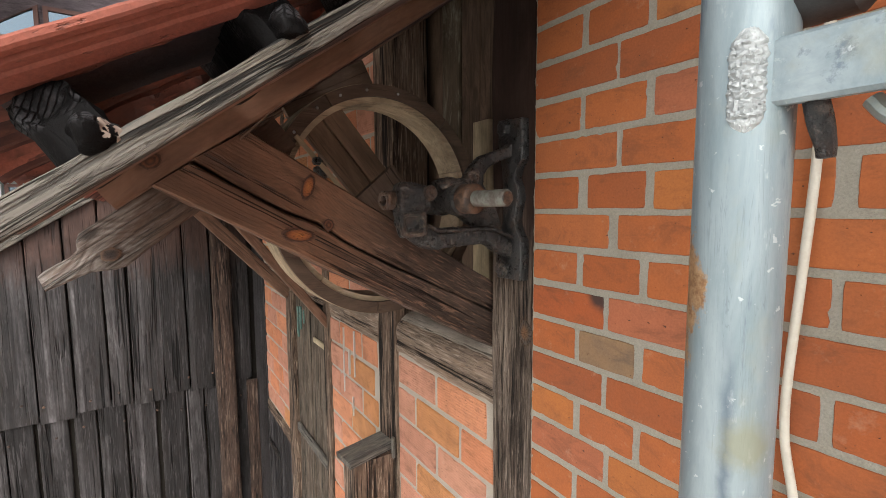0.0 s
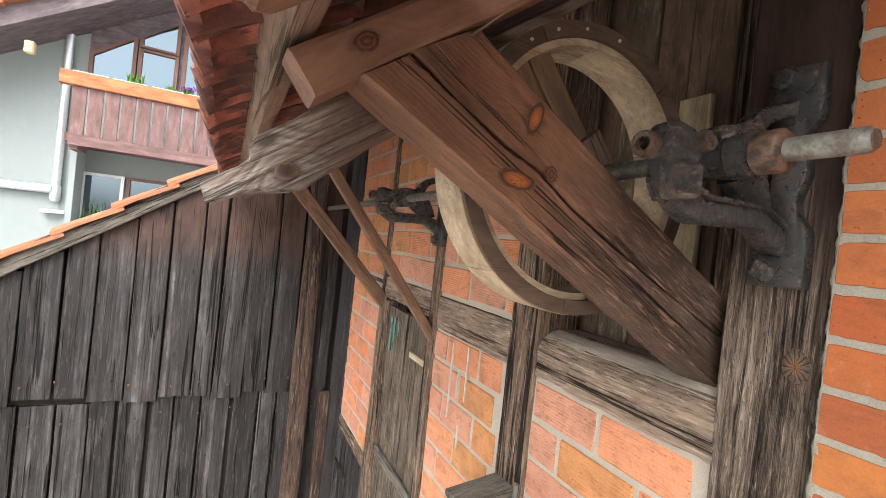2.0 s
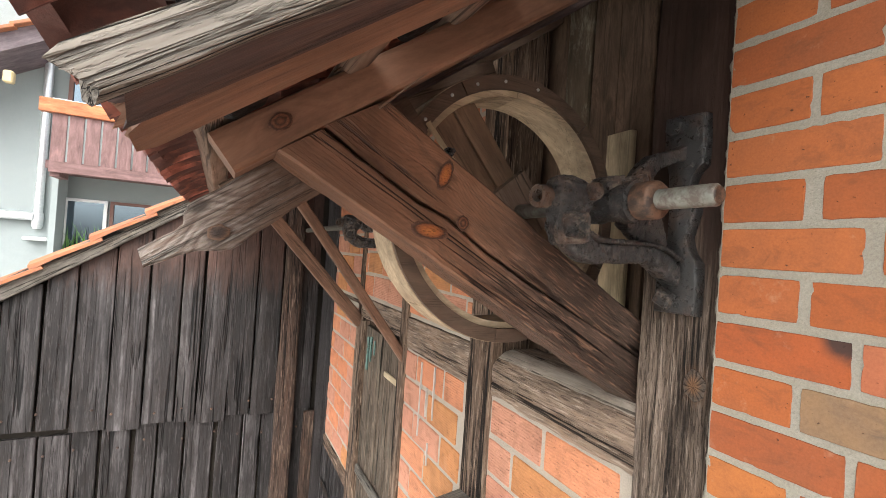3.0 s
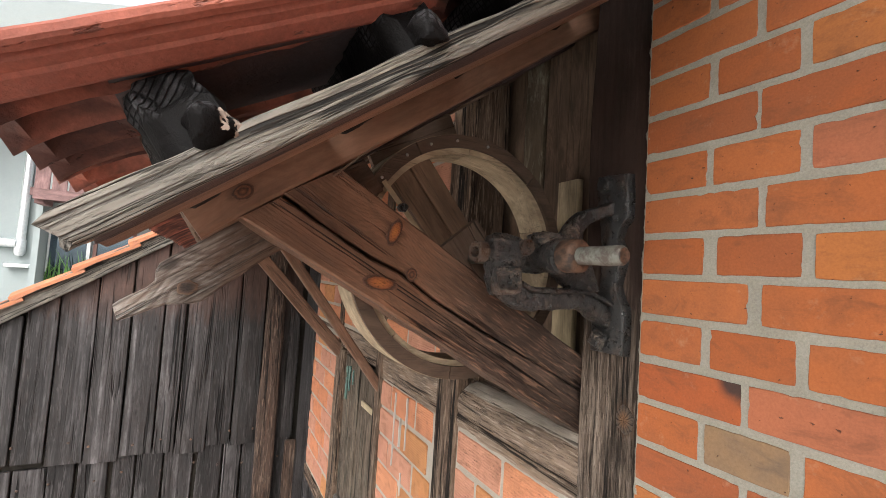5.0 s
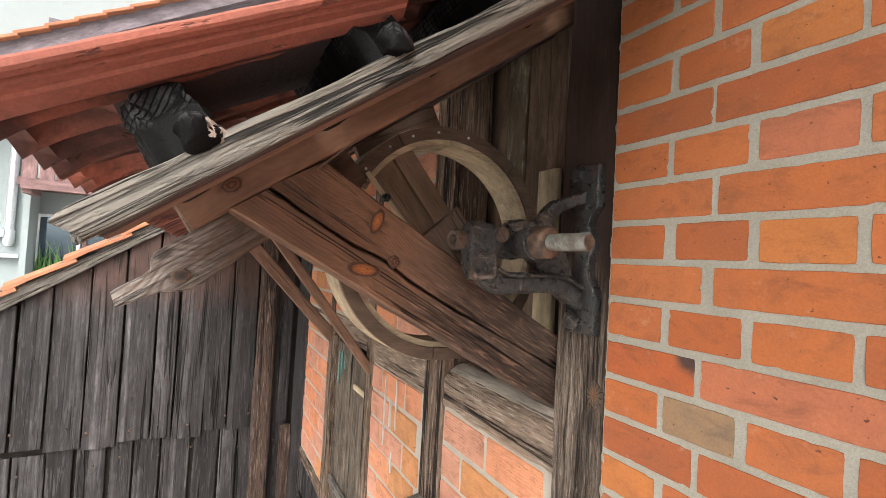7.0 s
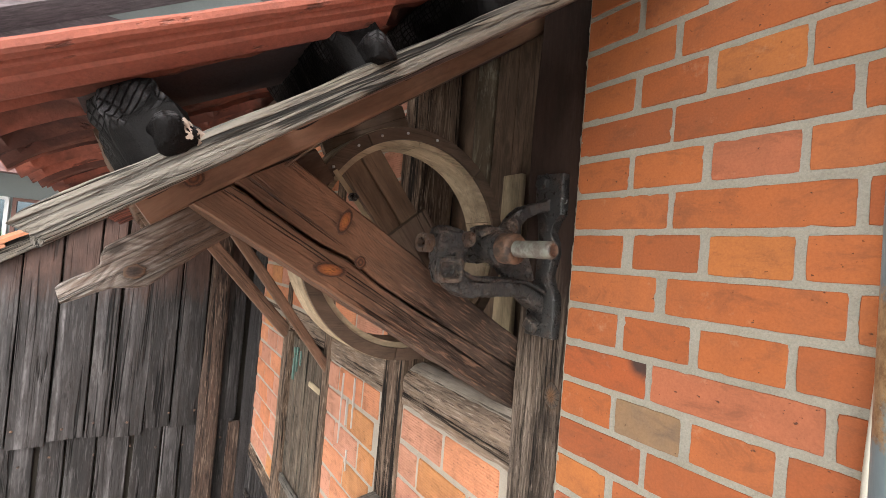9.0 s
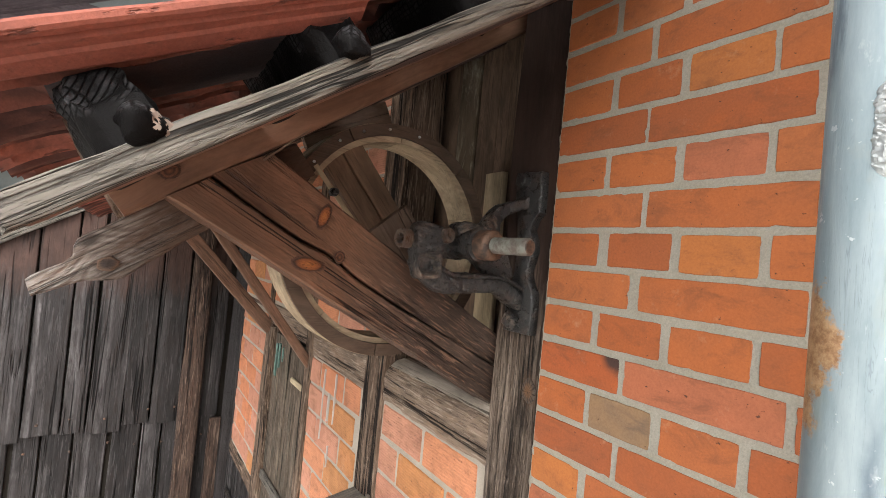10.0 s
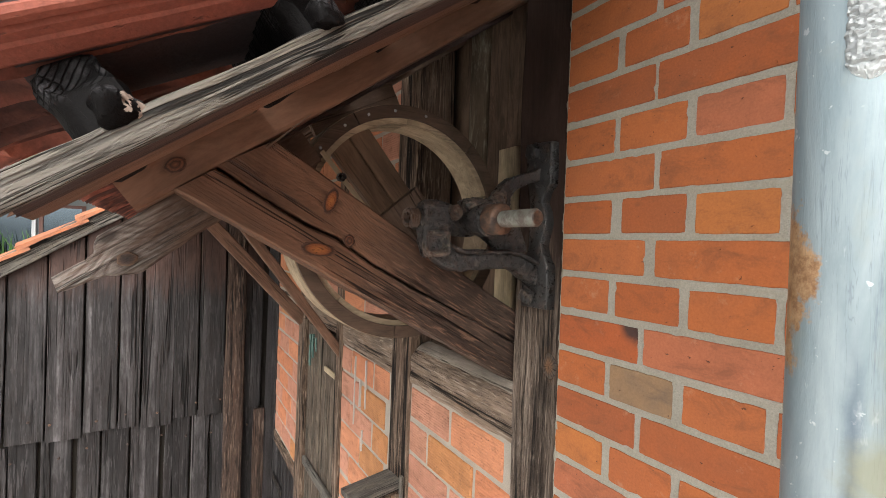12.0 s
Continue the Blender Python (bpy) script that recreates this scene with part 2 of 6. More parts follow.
        deep = n.math("MULTIPLY", n.ramp(sliver, [(0.38, 1.0), (0.44, 0.0)]), n.math("MULTIPLY", zone, fleck))
        colour = n.mix(n.math("MULTIPLY", pale, 0.75), colour, tuple(min(0.6, 1.35 * c) for c in light))
        colour = n.mix(n.math("MULTIPLY", deep, 0.9), colour, tuple(0.45 * c for c in dark))
        torn = n.math("SUBTRACT", pale, deep)
    wide = n.noise((0.8 * grain, 38 * grain, 38 * grain), 4, 0.55, 0.4)
    wide = n.ramp(n.math("ABSOLUTE", n.math("SUBTRACT", wide, 0.5)), [(0.0, 1.0), (0.010 * gape, 0.9), (0.015 * gape, 0.0)])
    slim = n.noise((1.6 * grain, 110 * grain, 110 * grain), 3, 0.5, 0.4)
    slim = n.ramp(n.math("ABSOLUTE", n.math("SUBTRACT", slim, 0.5)), [(0.0, 1.0), (0.014, 0.8), (0.022, 0.0)])
    where = n.ramp(n.noise((0.9, 10, 10), 3), [(splits, 0.0), (splits + 0.05, 1.0)])
    there = n.ramp(n.noise((1.4, 16, 16), 3), [(splits + 0.02, 0.0), (splits + 0.08, 1.0)])
    hair = n.noise((3.5 * grain, 190 * grain, 190 * grain), 2, 0.5, 0.3)
    hair = n.ramp(n.math("ABSOLUTE", n.math("SUBTRACT", hair, 0.5)), [(0.0, 0.8 * hairs), (0.03, 0.0)])
    spread = n.ramp(n.noise((2.6, 26, 26), 4, 0.6), [(0.46, 0.0), (0.58, 1.0)])
    cracks = n.math("MAXIMUM", n.math("MULTIPLY", wide, where), n.math("MULTIPLY", slim, there))
    cracks = n.math("MAXIMUM", cracks, n.math("MULTIPLY", hair, spread))
    cracks = n.math("MULTIPLY", cracks, crack)
    if aged_or_shaded:
        cracks = n.math("MULTIPLY", cracks, n.math("SUBTRACT", 1.0, n.math("MULTIPLY", kept, smooth)))
    colour = n.mix(cracks, colour, tuple(0.16 * c for c in dark))
    if hearts is not None:
        colour = n.mix(n.math("MULTIPLY", hearts, 0.75), colour, heart_tone or tuple(0.8 * c for c in dark))
    height = n.math("SUBTRACT", n.math("ADD", n.math("MULTIPLY", late, 0.3 * streak), n.math("MULTIPLY", fibre, 0.55 * streak)), n.math("MULTIPLY", cracks, 1.6))
    if torn is not None:
        height = n.math("ADD", height, n.math("MULTIPLY", torn, 0.9))
    if aged_or_shaded and smooth > 0.9:
        height = n.math("MULTIPLY", height, n.math("SUBTRACT", 1.0, n.math("MULTIPLY", kept, 0.8)))
    return n.finish(colour, rough, height, relief, 0.8, specular=0.25)


BRACE_POSE = pose_along((0.36, 1.135, 3.30), (1.08, 1.135, 2.90))
BRACE_SPOTS = [(*(BRACE_POSE.inverted() @ Vector(p)), r) for p, r in (((0.537, 1.09, 3.150), 0.022), ((0.601, 1.09, 3.169), 0.017), ((0.560, 1.09, 3.246), 0.026))]
TIP_POSE = pose_along((0.13, 1.22, 3.075), (0.70, 1.22, 3.075 + 0.7 * 0.57))
TIP_SPOTS = [(*(TIP_POSE.inverted() @ Vector(p)), r) for p, r in (((0.223, 1.195, 3.122), 0.020), ((0.196, 1.195, 3.158), 0.018))]
BROWN = (0.070, 0.034, 0.022), (0.165, 0.090, 0.058), (0.25, 0.152, 0.102)
POST_SPOTS = [(2.905, -0.08, -0.043, 0.042)]
WOOD_BRACE = wood("red_brown_brace_timber", (0.048, 0.023, 0.014), (0.150, 0.076, 0.045), (0.235, 0.135, 0.087), 0.9, (0.085, 0.048, 0.032), 0.5, 0.5, grain=0.7, relief=0.0025, contrast=1.0, ring=0.007, rings=0.3, wave=0.018, spots=BRACE_SPOTS, aged_or_shaded=(0.38, (0.055, 0.040, 0.033)), smooth=-1.0, streak=0.36, hairs=0.10, splits=0.54, fleck=0.75, gape=1.3, fleck_size=0.9)
WOOD_BROWN = wood("brown_timber", *BROWN, 0.7, (0.15, 0.092, 0.064), 0.4, 0.6, grain=0.7, relief=0.002, contrast=0.8, knots=0.6, streak=0.35, hairs=0.15, splits=0.55, fleck=0.3, fleck_size=0.8)
WOOD_RAFTER = wood("brown_knotty_rafter_timber", *BROWN, 0.7, (0.11, 0.062, 0.042), 0.4, 0.55, grain=0.7, relief=0.002, contrast=0.8, ring=0.009, rings=0.35, wave=0.02, spots=[(0.09, -0.035, 0.004, 0.022)], heart_tone=(0.06, 0.03, 0.02), streak=0.45, hairs=0.15, splits=0.64)
WOOD_TIP = wood("weathered_lookout_timber", (0.075, 0.060, 0.050), (0.20, 0.172, 0.150), (0.50, 0.46, 0.42), 0.85, (0.16, 0.105, 0.075), 0.4, 0.8, grain=0.7, relief=0.005, contrast=1.2, ring=0.012, rings=0.40, wave=0.045, spots=TIP_SPOTS, heart_tone=(0.025, 0.018, 0.015), aged_or_shaded=(0.13, (0.105, 0.066, 0.047)), smooth=0.5, streak=1.05, hairs=0.3, splits=0.47, fleck=0.45, gape=1.4, fleck_size=0.9)
WOOD_GREY = wood("silver_grey_timber", (0.050, 0.044, 0.038), (0.135, 0.122, 0.105), (0.215, 0.198, 0.172), 1.0, (0.23, 0.19, 0.145), 0.45, 0.85, 0.9, contrast=0.8, rings=0.15, relief=0.004, wave=0.008, streak=0.32, hairs=0.4, splits=0.47, fleck=0.5, gape=1.5, fleck_size=1.1)
WOOD_AGED = wood("grey_brown_timber", (0.080, 0.052, 0.038), (0.185, 0.128, 0.094), (0.30, 0.225, 0.172), 0.7, (0.13, 0.082, 0.056), 0.45, 0.8, 0.55, 0.003, rings=0.3, streak=0.45)
POST_TONES = (0.022, 0.015, 0.011), (0.110, 0.080, 0.060), (0.29, 0.23, 0.185)
WOOD_POST = wood("dark_weathered_timber", (0.045, 0.028, 0.020), (0.150, 0.100, 0.070), (0.34, 0.26, 0.195), 1.0, (0.075, 0.046, 0.030), 0.5, 0.85, contrast=1.5, grain=0.55, ring=0.02, rings=0.08, knots=0.6, streak=0.8, splits=0.46, fleck=0.8, gape=1.8, fleck_size=0.55)
# above 3.10 m the brown is darkened to paint in shade under the canopy
WOOD_POST_NEAR = wood("cracked_post_timber", *POST_TONES, 1.0, (0.26, 0.21, 0.165), 0.3, 0.9, contrast=1.7, grain=0.75, ring=0.02, rings=0.06, wave=0.012, spots=POST_SPOTS, heart_tone=(0.11, 0.065, 0.040), relief=0.009, aged_or_shaded=(3.10, (0.030, 0.016, 0.012)), streak=0.8, hairs=0.7, splits=0.42, fleck=0.6, gape=2.2, fleck_size=0.9)
WOOD_CORNER = wood("dark_corner_timber", (0.016, 0.010, 0.008), (0.055, 0.035, 0.026), (0.13, 0.092, 0.070), 0.9, (0.085, 0.043, 0.028), 0.5, 0.75, 0.4, 0.005, ring=0.02, rings=0.08, knots=0.7, streak=0.8, fleck=0.9, fleck_size=0.3)
WOOD_LINTEL = wood("split_lintel_timber", (0.080, 0.053, 0.039), (0.235, 0.172, 0.128), (0.43, 0.355, 0.285), 1.0, (0.24, 0.15, 0.092), 0.5, 0.85, contrast=1.2, grain=0.6, ring=0.014, rings=0.25, wave=0.035, streak=0.65, hairs=0.5, splits=0.47, fleck=0.6, gape=1.5, fleck_size=0.7)
WOOD_BLEACHED = wood("rain_bleached_wood", (0.20, 0.165, 0.13), (0.40, 0.345, 0.285), (0.54, 0.48, 0.41), 0.8, (0.26, 0.19, 0.13), 0.4, 0.85, 0.6, 0.004, ring=0.014, rings=0.15, streak=0.5, splits=0.5)
WOOD_BOARD = wood("blackened_boards", (0.006, 0.005, 0.005), (0.023, 0.0205, 0.0205), (0.19, 0.178, 0.180), 1.0, (0.017, 0.013, 0.012), 0.6, 0.5, 0.14, 0.005, contrast=1.2, ring=0.03, rings=0.12, wave=0.03, knots=0.9, vary=0.8, streak=0.62, hairs=0.5, splits=0.50, fleck=0.18, fleck_size=0.28)
WOOD_BOARD_UPPER = wood("blackened_upper_boards", (0.006, 0.005, 0.005), (0.023, 0.0205, 0.0205), (0.19, 0.178, 0.180), 1.0, (0.018, 0.013, 0.011), 0.6, 0.5, 0.14, 0.005, contrast=1.2, ring=0.03, rings=0.12, wave=0.03, knots=0.9, vary=0.8, streak=0.58, hairs=0.5, splits=0.52, aged_or_shaded=(1.06, (0.056, 0.031, 0.024)), smooth=0.4, fleck=0.15, fleck_size=0.28)
WOOD_INNER = wood("dim_inner_boards", (0.040, 0.025, 0.017), (0.145, 0.096, 0.066), (0.215, 0.150, 0.104), 0.4, (0.040, 0.025, 0.018), 0.6, 0.75, 0.5, 0.002, contrast=0.7, streak=0.3, knots=0.7)
WOOD_MOSSY = wood("mossy_inner_board", (0.055, 0.040, 0.027), (0.115, 0.086, 0.058), (0.16, 0.125, 0.085), 0.4, (0.36, 0.34, 0.27), 0.55, 0.8, 0.5, 0.002, contrast=0.7, streak=0.3)
WOOD_PALE = wood("pale_new_wood", (0.30, 0.23, 0.14), (0.43, 0.345, 0.225), (0.53, 0.44, 0.31), 0.3, (0.25, 0.19, 0.13), 0.3, 0.7, relief=0.001, streak=0.35)
WOOD_RIM = wood("bent_rim_wood", (0.27, 0.20, 0.13), (0.41, 0.32, 0.215), (0.53, 0.43, 0.305), 0.4, (0.25, 0.175, 0.115), 0.45, 0.6, relief=0.001, ring=0.012, rings=0.1, streak=0.35)
WOOD_ARM = wood("brown_wheel_wood", (0.095, 0.056, 0.036), (0.185, 0.116, 0.074), (0.26, 0.175, 0.115), 0.4, (0.15, 0.10, 0.07), 0.5, 0.65, relief=0.0015, rings=0.1, streak=0.35)
WOOD_FACING = wood("dark_rim_facing_wood", (0.046, 0.029, 0.021), (0.098, 0.065, 0.046), (0.165, 0.115, 0.084), 0.3, (0.075, 0.050, 0.038), 0.5, 0.6, relief=0.001, ring=0.012, rings=0.08, streak=0.4)
WOOD_DOOR = wood("grey_green_door_wood", (0.050, 0.038, 0.028), (0.110, 0.082, 0.060), (0.22, 0.172, 0.132), 1.0, (0.12, 0.13, 0.10), 0.35, 0.8, 0.4, contrast=1.0, streak=0.7, fleck=0.7, fleck_size=0.4)
WOOD_DARK = wood("dark_underside_and_gap_wood", (0.026, 0.018, 0.017), (0.052, 0.036, 0.034), (0.090, 0.062, 0.055), 0.4, (0.15, 0.085, 0.06), 0.35, 0.7, streak=0.3, hairs=0.1, splits=0.56)


def knot_material(name="resin_knot", tones=((0.36, 0.135, 0.034), (0.30, 0.10, 0.026), (0.20, 0.065, 0.022), (0.040, 0.019, 0.012), (0.115, 0.055, 0.034)), rays=0):
    n = Nodes(name)
    tc = n.node("ShaderNodeTexCoord")
    v = n.node("ShaderNodeVectorMath")
    v.operation = "SUBTRACT"
    n.set(v.inputs[0], tc.outputs["Generated"])
    v.inputs[1].default_value = (0.5, 0.5, 0.5)
    s = n.node("ShaderNodeVectorMath")
    s.operation = "MULTIPLY"
    n.set(s.inputs[0], v.outputs[0])
    s.inputs[1].default_value = (2.0, 0.0, 2.0)
    ln = n.node("ShaderNodeVectorMath")
    ln.operation = "LENGTH"
    n.set(ln.inputs[0], s.outputs[0])
    flake = n.noise((120, 160, 320), 4, 0.7, 0.5)
    r = n.math("ADD", ln.outputs["Value"], n.math("MULTIPLY", n.math("SUBTRACT", flake, 0.5), 0.5))
    colour = n.ramp(r, list(zip((0.0, 0.4, 0.62, 0.78, 1.0), tones)))
    colour = n.mix(n.ramp(flake, [(0.36, 0.75), (0.46, 0.0)]), colour, tuple(0.25 * c for c in tones[2]))
    if rays:
        # drying cracks running out from the heart
        flat = n.node("ShaderNodeSeparateXYZ", Vector=v.outputs[0])
        turn = n.math("DIVIDE", n.math("ARCTAN2", flat.outputs[2], flat.outputs[0]), 2 * math.pi / rays)
        turn = n.math("FRACT", n.math("ADD", turn, n.math("MULTIPLY", n.noise((55, 55, 55), 3, 0.6), 1.6)))
        star = n.ramp(n.math("ABSOLUTE", n.math("SUBTRACT", turn, 0.5)), [(0.05, 1.0), (0.20, 0.0)])
        colour = n.mix(n.math("MULTIPLY", star, 0.5), colour, (0.008, 0.005, 0.004))
        flake = n.math("SUBTRACT", flake, star)
    return n.finish(colour, 0.6 if rays else 0.45, flake, 0.003, 0.8)


KNOT = knot_material()
RED_KNOT = knot_material("reddish_ring_knot", ((0.17, 0.066, 0.030), (0.045, 0.020, 0.012), (0.15, 0.060, 0.030), (0.035, 0.017, 0.011), (0.12, 0.058, 0.036)))
STAR_KNOT = knot_material("cracked_star_knot", ((0.19, 0.095, 0.042), (0.155, 0.083, 0.043), (0.105, 0.067, 0.045), (0.080, 0.057, 0.043), (0.085, 0.063, 0.048)), 13)
DARK_KNOT = knot_material("dark_knot", ((0.018, 0.011, 0.008), (0.030, 0.018, 0.013), (0.05, 0.030, 0.020), (0.09, 0.052, 0.033), (0.12, 0.07, 0.044)))


def char_material():
    """Charred wood: small checked plates with a grey sheen painted into their colour in places, smooth black between.
    """
    n = Nodes("charred_wood")
    tc = n.node("ShaderNodeTexCoord")
    at = n.node("ShaderNodeSeparateXYZ", Vector=tc.outputs["Object"])
    bend = n.math("MULTIPLY", n.noise((40, 40, 40), 4, 0.6), 1.2)
    skew = n.math("MULTIPLY", n.noise((35, 35, 35), 4, 0.6, 0.3), 1.4)
    across = n.math("ADD", n.math("MULTIPLY", at.outputs[1], 0.8), at.outputs[2])
    gaps = []
    for run, scale, shift in ((at.outputs[0], 105.0, bend), (across, 150.0, skew)):
        f = n.math("FRACT", n.math("ADD", n.math("MULTIPLY", run, scale), shift))
        gaps.append(n.ramp(n.math("ABSOLUTE", n.math("SUBTRACT", f, 0.5)), [(0.30, 1.0), (0.45, 0.0)]))
    plate = n.math("MULTIPLY", gaps[0], gaps[1])
    lumps = n.noise((35, 35, 35), 6, 0.7)
    bare = n.ramp(n.math("ADD", at.outputs[2], n.math("MULTIPLY", n.math("SUBTRACT", n.noise((30, 30, 30), 3, 0.5), 0.5), 0.05)), [(0.004, 0.0), (0.016, 1.0)])
    grey_sheen = n.ramp(n.noise((30, 30, 30), 5, 0.7), [(0.42, 0.2), (0.62, 1.0)])
    shown = n.math("MULTIPLY", plate, bare)
    colour = n.mix(n.math("MULTIPLY", shown, grey_sheen), (0.0035, 0.003, 0.003), (0.052, 0.051, 0.054))
    return n.finish(colour, 0.65, n.math("ADD", n.math("MULTIPLY", shown, 0.35), lumps), 0.004, 1.0, specular=0.1)


def brick_material(name, stops, mottled=0.35, ribs=False, dirt=(0.16, 0.07, 0.04), scorch=None):
    n = Nodes(name)
    info = n.node("ShaderNodeObjectInfo")
    base = n.ramp(info.outputs["Random"], stops)
    cloud = n.noise((14, 14, 14), 5, 0.6, 0.5)
    colour = n.mix(n.math("MULTIPLY", n.ramp(cloud, [(0.4, 0.0), (0.75, 1.0)]), mottled), base, dirt)
    grit = n.noise((260, 260, 260), 3, 0.7)
    colour = n.mix(0.5, colour, n.ramp(grit, [(0.3, 0.78), (0.7, 1.2)]), "MULTIPLY")
    pits = n.ramp(n.noise((80, 100, 150), 3, 0.55), [(0.70, 0.0), (0.74, 1.0)])
    colour = n.mix(n.math("MULTIPLY", pits, 0.8), colour, (0.06, 0.028, 0.022))
    smudge = n.ramp(n.noise((9, 11, 24), 6, 0.72, 0.6), [(0.52, 0.0), (0.72, 1.0)])
    colour = n.mix(n.math("MULTIPLY", smudge, 0.55), colour, tuple(0.7 * c for c in dirt))
    pale = n.ramp(n.noise((13, 13, 13), 5, 0.75), [(0.6, 0.0), (0.75, 1.0)])
    colour = n.mix(n.math("MULTIPLY", pale, 0.3), colour, (0.55, 0.36, 0.26))
    if scorch:
        tc = n.node("ShaderNodeTexCoord")
        v = n.node("ShaderNodeVectorMath")
        v.operation = "DISTANCE"
        n.set(v.inputs[0], tc.outputs["Object"])
        v.inputs[1].default_value = scorch
        burnt = n.ramp(n.math("ADD", v.outputs["Value"], n.math("MULTIPLY", n.math("SUBTRACT", cloud, 0.5), 0.06)), [(0.022, 0.92), (0.042, 0.0)])
        colour = n.mix(burnt, colour, (0.035, 0.028, 0.027))
    height = n.math("SUBTRACT", n.math("ADD", n.math("MULTIPLY", grit, 0.25), n.math("MULTIPLY", cloud, 0.6)), pits)
    if ribs:
        w = n.node("ShaderNodeTexWave", Vector=n.coords((1, 1, 1), True), Scale=36.0, Distortion=1.2, Detail=2.0)
        w.bands_direction = "Z"
        rib = w.outputs["Fac"]
        colour = n.mix(n.math("MULTIPLY", n.math("SUBTRACT", 1.0, rib), 0.14), colour, (0.24, 0.09, 0.055))
        dash = n.ramp(n.noise((60, 60, 190), 3, 0.6), [(0.62, 0.0), (0.68, 1.0)])
        colour = n.mix(n.math("MULTIPLY", dash, 0.5), colour, (0.10, 0.05, 0.04))
        height = n.math("ADD", n.math("SUBTRACT", height, dash), n.math("MULTIPLY", rib, 0.5))
    return n.finish(colour, 0.85, height, 0.0022, 0.8, specular=0.25)


BRICK = brick_material("orange_brick", [(0.0, (0.31, 0.085, 0.028)), (0.3, (0.37, 0.114, 0.037)), (0.55, (0.335, 0.097, 0.031)), (0.75, (0.28, 0.080, 0.031)), (0.9, (0.39, 0.127, 0.043)), (1.0, (0.35, 0.104, 0.036))], 0.35)
BRICK_RED = brick_material("dull_red_brick", [(0.0, (0.35, 0.115, 0.056)), (1.0, (0.37, 0.122, 0.060))], 0.4)
BRICK_SCORCHED = brick_material("scorched_orange_brick", [(0.0, (0.33, 0.085, 0.028)), (1.0, (0.35, 0.09, 0.03))], 0.3, scorch=(0.0, -0.092, 0.036))
BRICK_TAN = brick_material("greyish_tan_brick", [(0.0, (0.23, 0.14, 0.075)), (1.0, (0.26, 0.16, 0.09))], 0.5, dirt=(0.13, 0.10, 0.08))
INFILL = brick_material("combed_salmon_brick", [(0.0, (0.56, 0.235, 0.125)), (0.5, (0.52, 0.20, 0.10)), (1.0, (0.60, 0.26, 0.14))], 0.35, True)
INFILL_PINK = brick_material("combed_pink_brick", [(0.0, (0.51, 0.25, 0.165)), (0.5, (0.46, 0.215, 0.145)), (1.0, (0.55, 0.265, 0.175))], 0.35, True)
INFILL_ORANGE = brick_material("combed_orange_brick", [(0.0, (0.50, 0.215, 0.085)), (1.0, (0.47, 0.225, 0.095))], 0.5, True)


def mortar_material(name, a, b):
    n = Nodes(name)
    sand = n.noise((320, 320, 320), 3, 0.7)
    cloud = n.noise((11, 11, 11), 5)
    colour = n.mix(cloud, a, b)
    colour = n.mix(0.6, colour, n.ramp(sand, [(0.3, 0.72), (0.7, 1.2)]), "MULTIPLY")
    return n.finish(colour, 0.95, n.math("ADD", sand, cloud), 0.003, 0.8, specular=0.1)


MORTAR = mortar_material("grey_mortar", (0.245, 0.228, 0.188), (0.37, 0.348, 0.295))
MORTAR_ROUGH = mortar_material("dirty_edge_mortar", (0.22, 0.205, 0.165), (0.36, 0.335, 0.28))
MORTAR_PALE = mortar_material("pale_lime_mortar", (0.30, 0.262, 0.215), (0.45, 0.40, 0.335))
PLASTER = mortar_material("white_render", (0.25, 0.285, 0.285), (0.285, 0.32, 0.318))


def tile_material(name, a, b, moss, soot=0.0):
    n = Nodes(name)
    info = n.node("ShaderNodeObjectInfo")
    colour = n.mix(info.outputs["Random"], a, b)
    cloud = n.noise((12, 12, 12), 6, 0.65, 0.4)
    colour = n.mix(n.ramp(cloud, [(0.42, 0.0), (0.72, 0.85)]), colour, moss)
    grit = n.noise((200, 200, 200), 4, 0.75)
    colour = n.mix(0.7, colour, n.ramp(grit, [(0.3, 0.7), (0.7, 1.2)]), "MULTIPLY")
    pits = n.ramp(n.noise((26, 80, 80), 4, 0.6), [(0.63, 0.0), (0.68, 1.0)])
    colour = n.mix(n.math("MULTIPLY", pits, 0.6), colour, (0.05, 0.03, 0.027))
    if soot:
        black = n.ramp(n.noise((6, 9, 9), 4, 0.6, 0.5), [(0.36, 0.15), (0.52, 1.0)])
        colour = n.mix(n.math("MULTIPLY", black, soot), colour, (0.022, 0.018, 0.018))
    return n.finish(colour, 0.75, n.math("SUBTRACT", n.math("ADD", n.math("MULTIPLY", cloud, 1.2), n.math("MULTIPLY", grit, 0.35)), n.math("MULTIPLY", pits, 0.6)), 0.003, 0.8)


TILE_SOOTY = tile_material("sooty_red_clay_tile", (0.36, 0.115, 0.075), (0.40, 0.135, 0.09), (0.22, 0.085, 0.062), 0.8)
TILE = tile_material("dull_red_clay_tile", (0.265, 0.080, 0.053), (0.285, 0.088, 0.058), (0.175, 0.062, 0.047))
SOOT_SHADE_CLAY = tile_material("soot_and_shade_clay", (0.085, 0.070, 0.074), (0.095, 0.08, 0.08), (0.13, 0.075, 0.068))
TILE_ORANGE = tile_material("orange_clay_tile", (0.36, 0.13, 0.06), (0.42, 0.17, 0.085), (0.2, 0.10, 0.07))


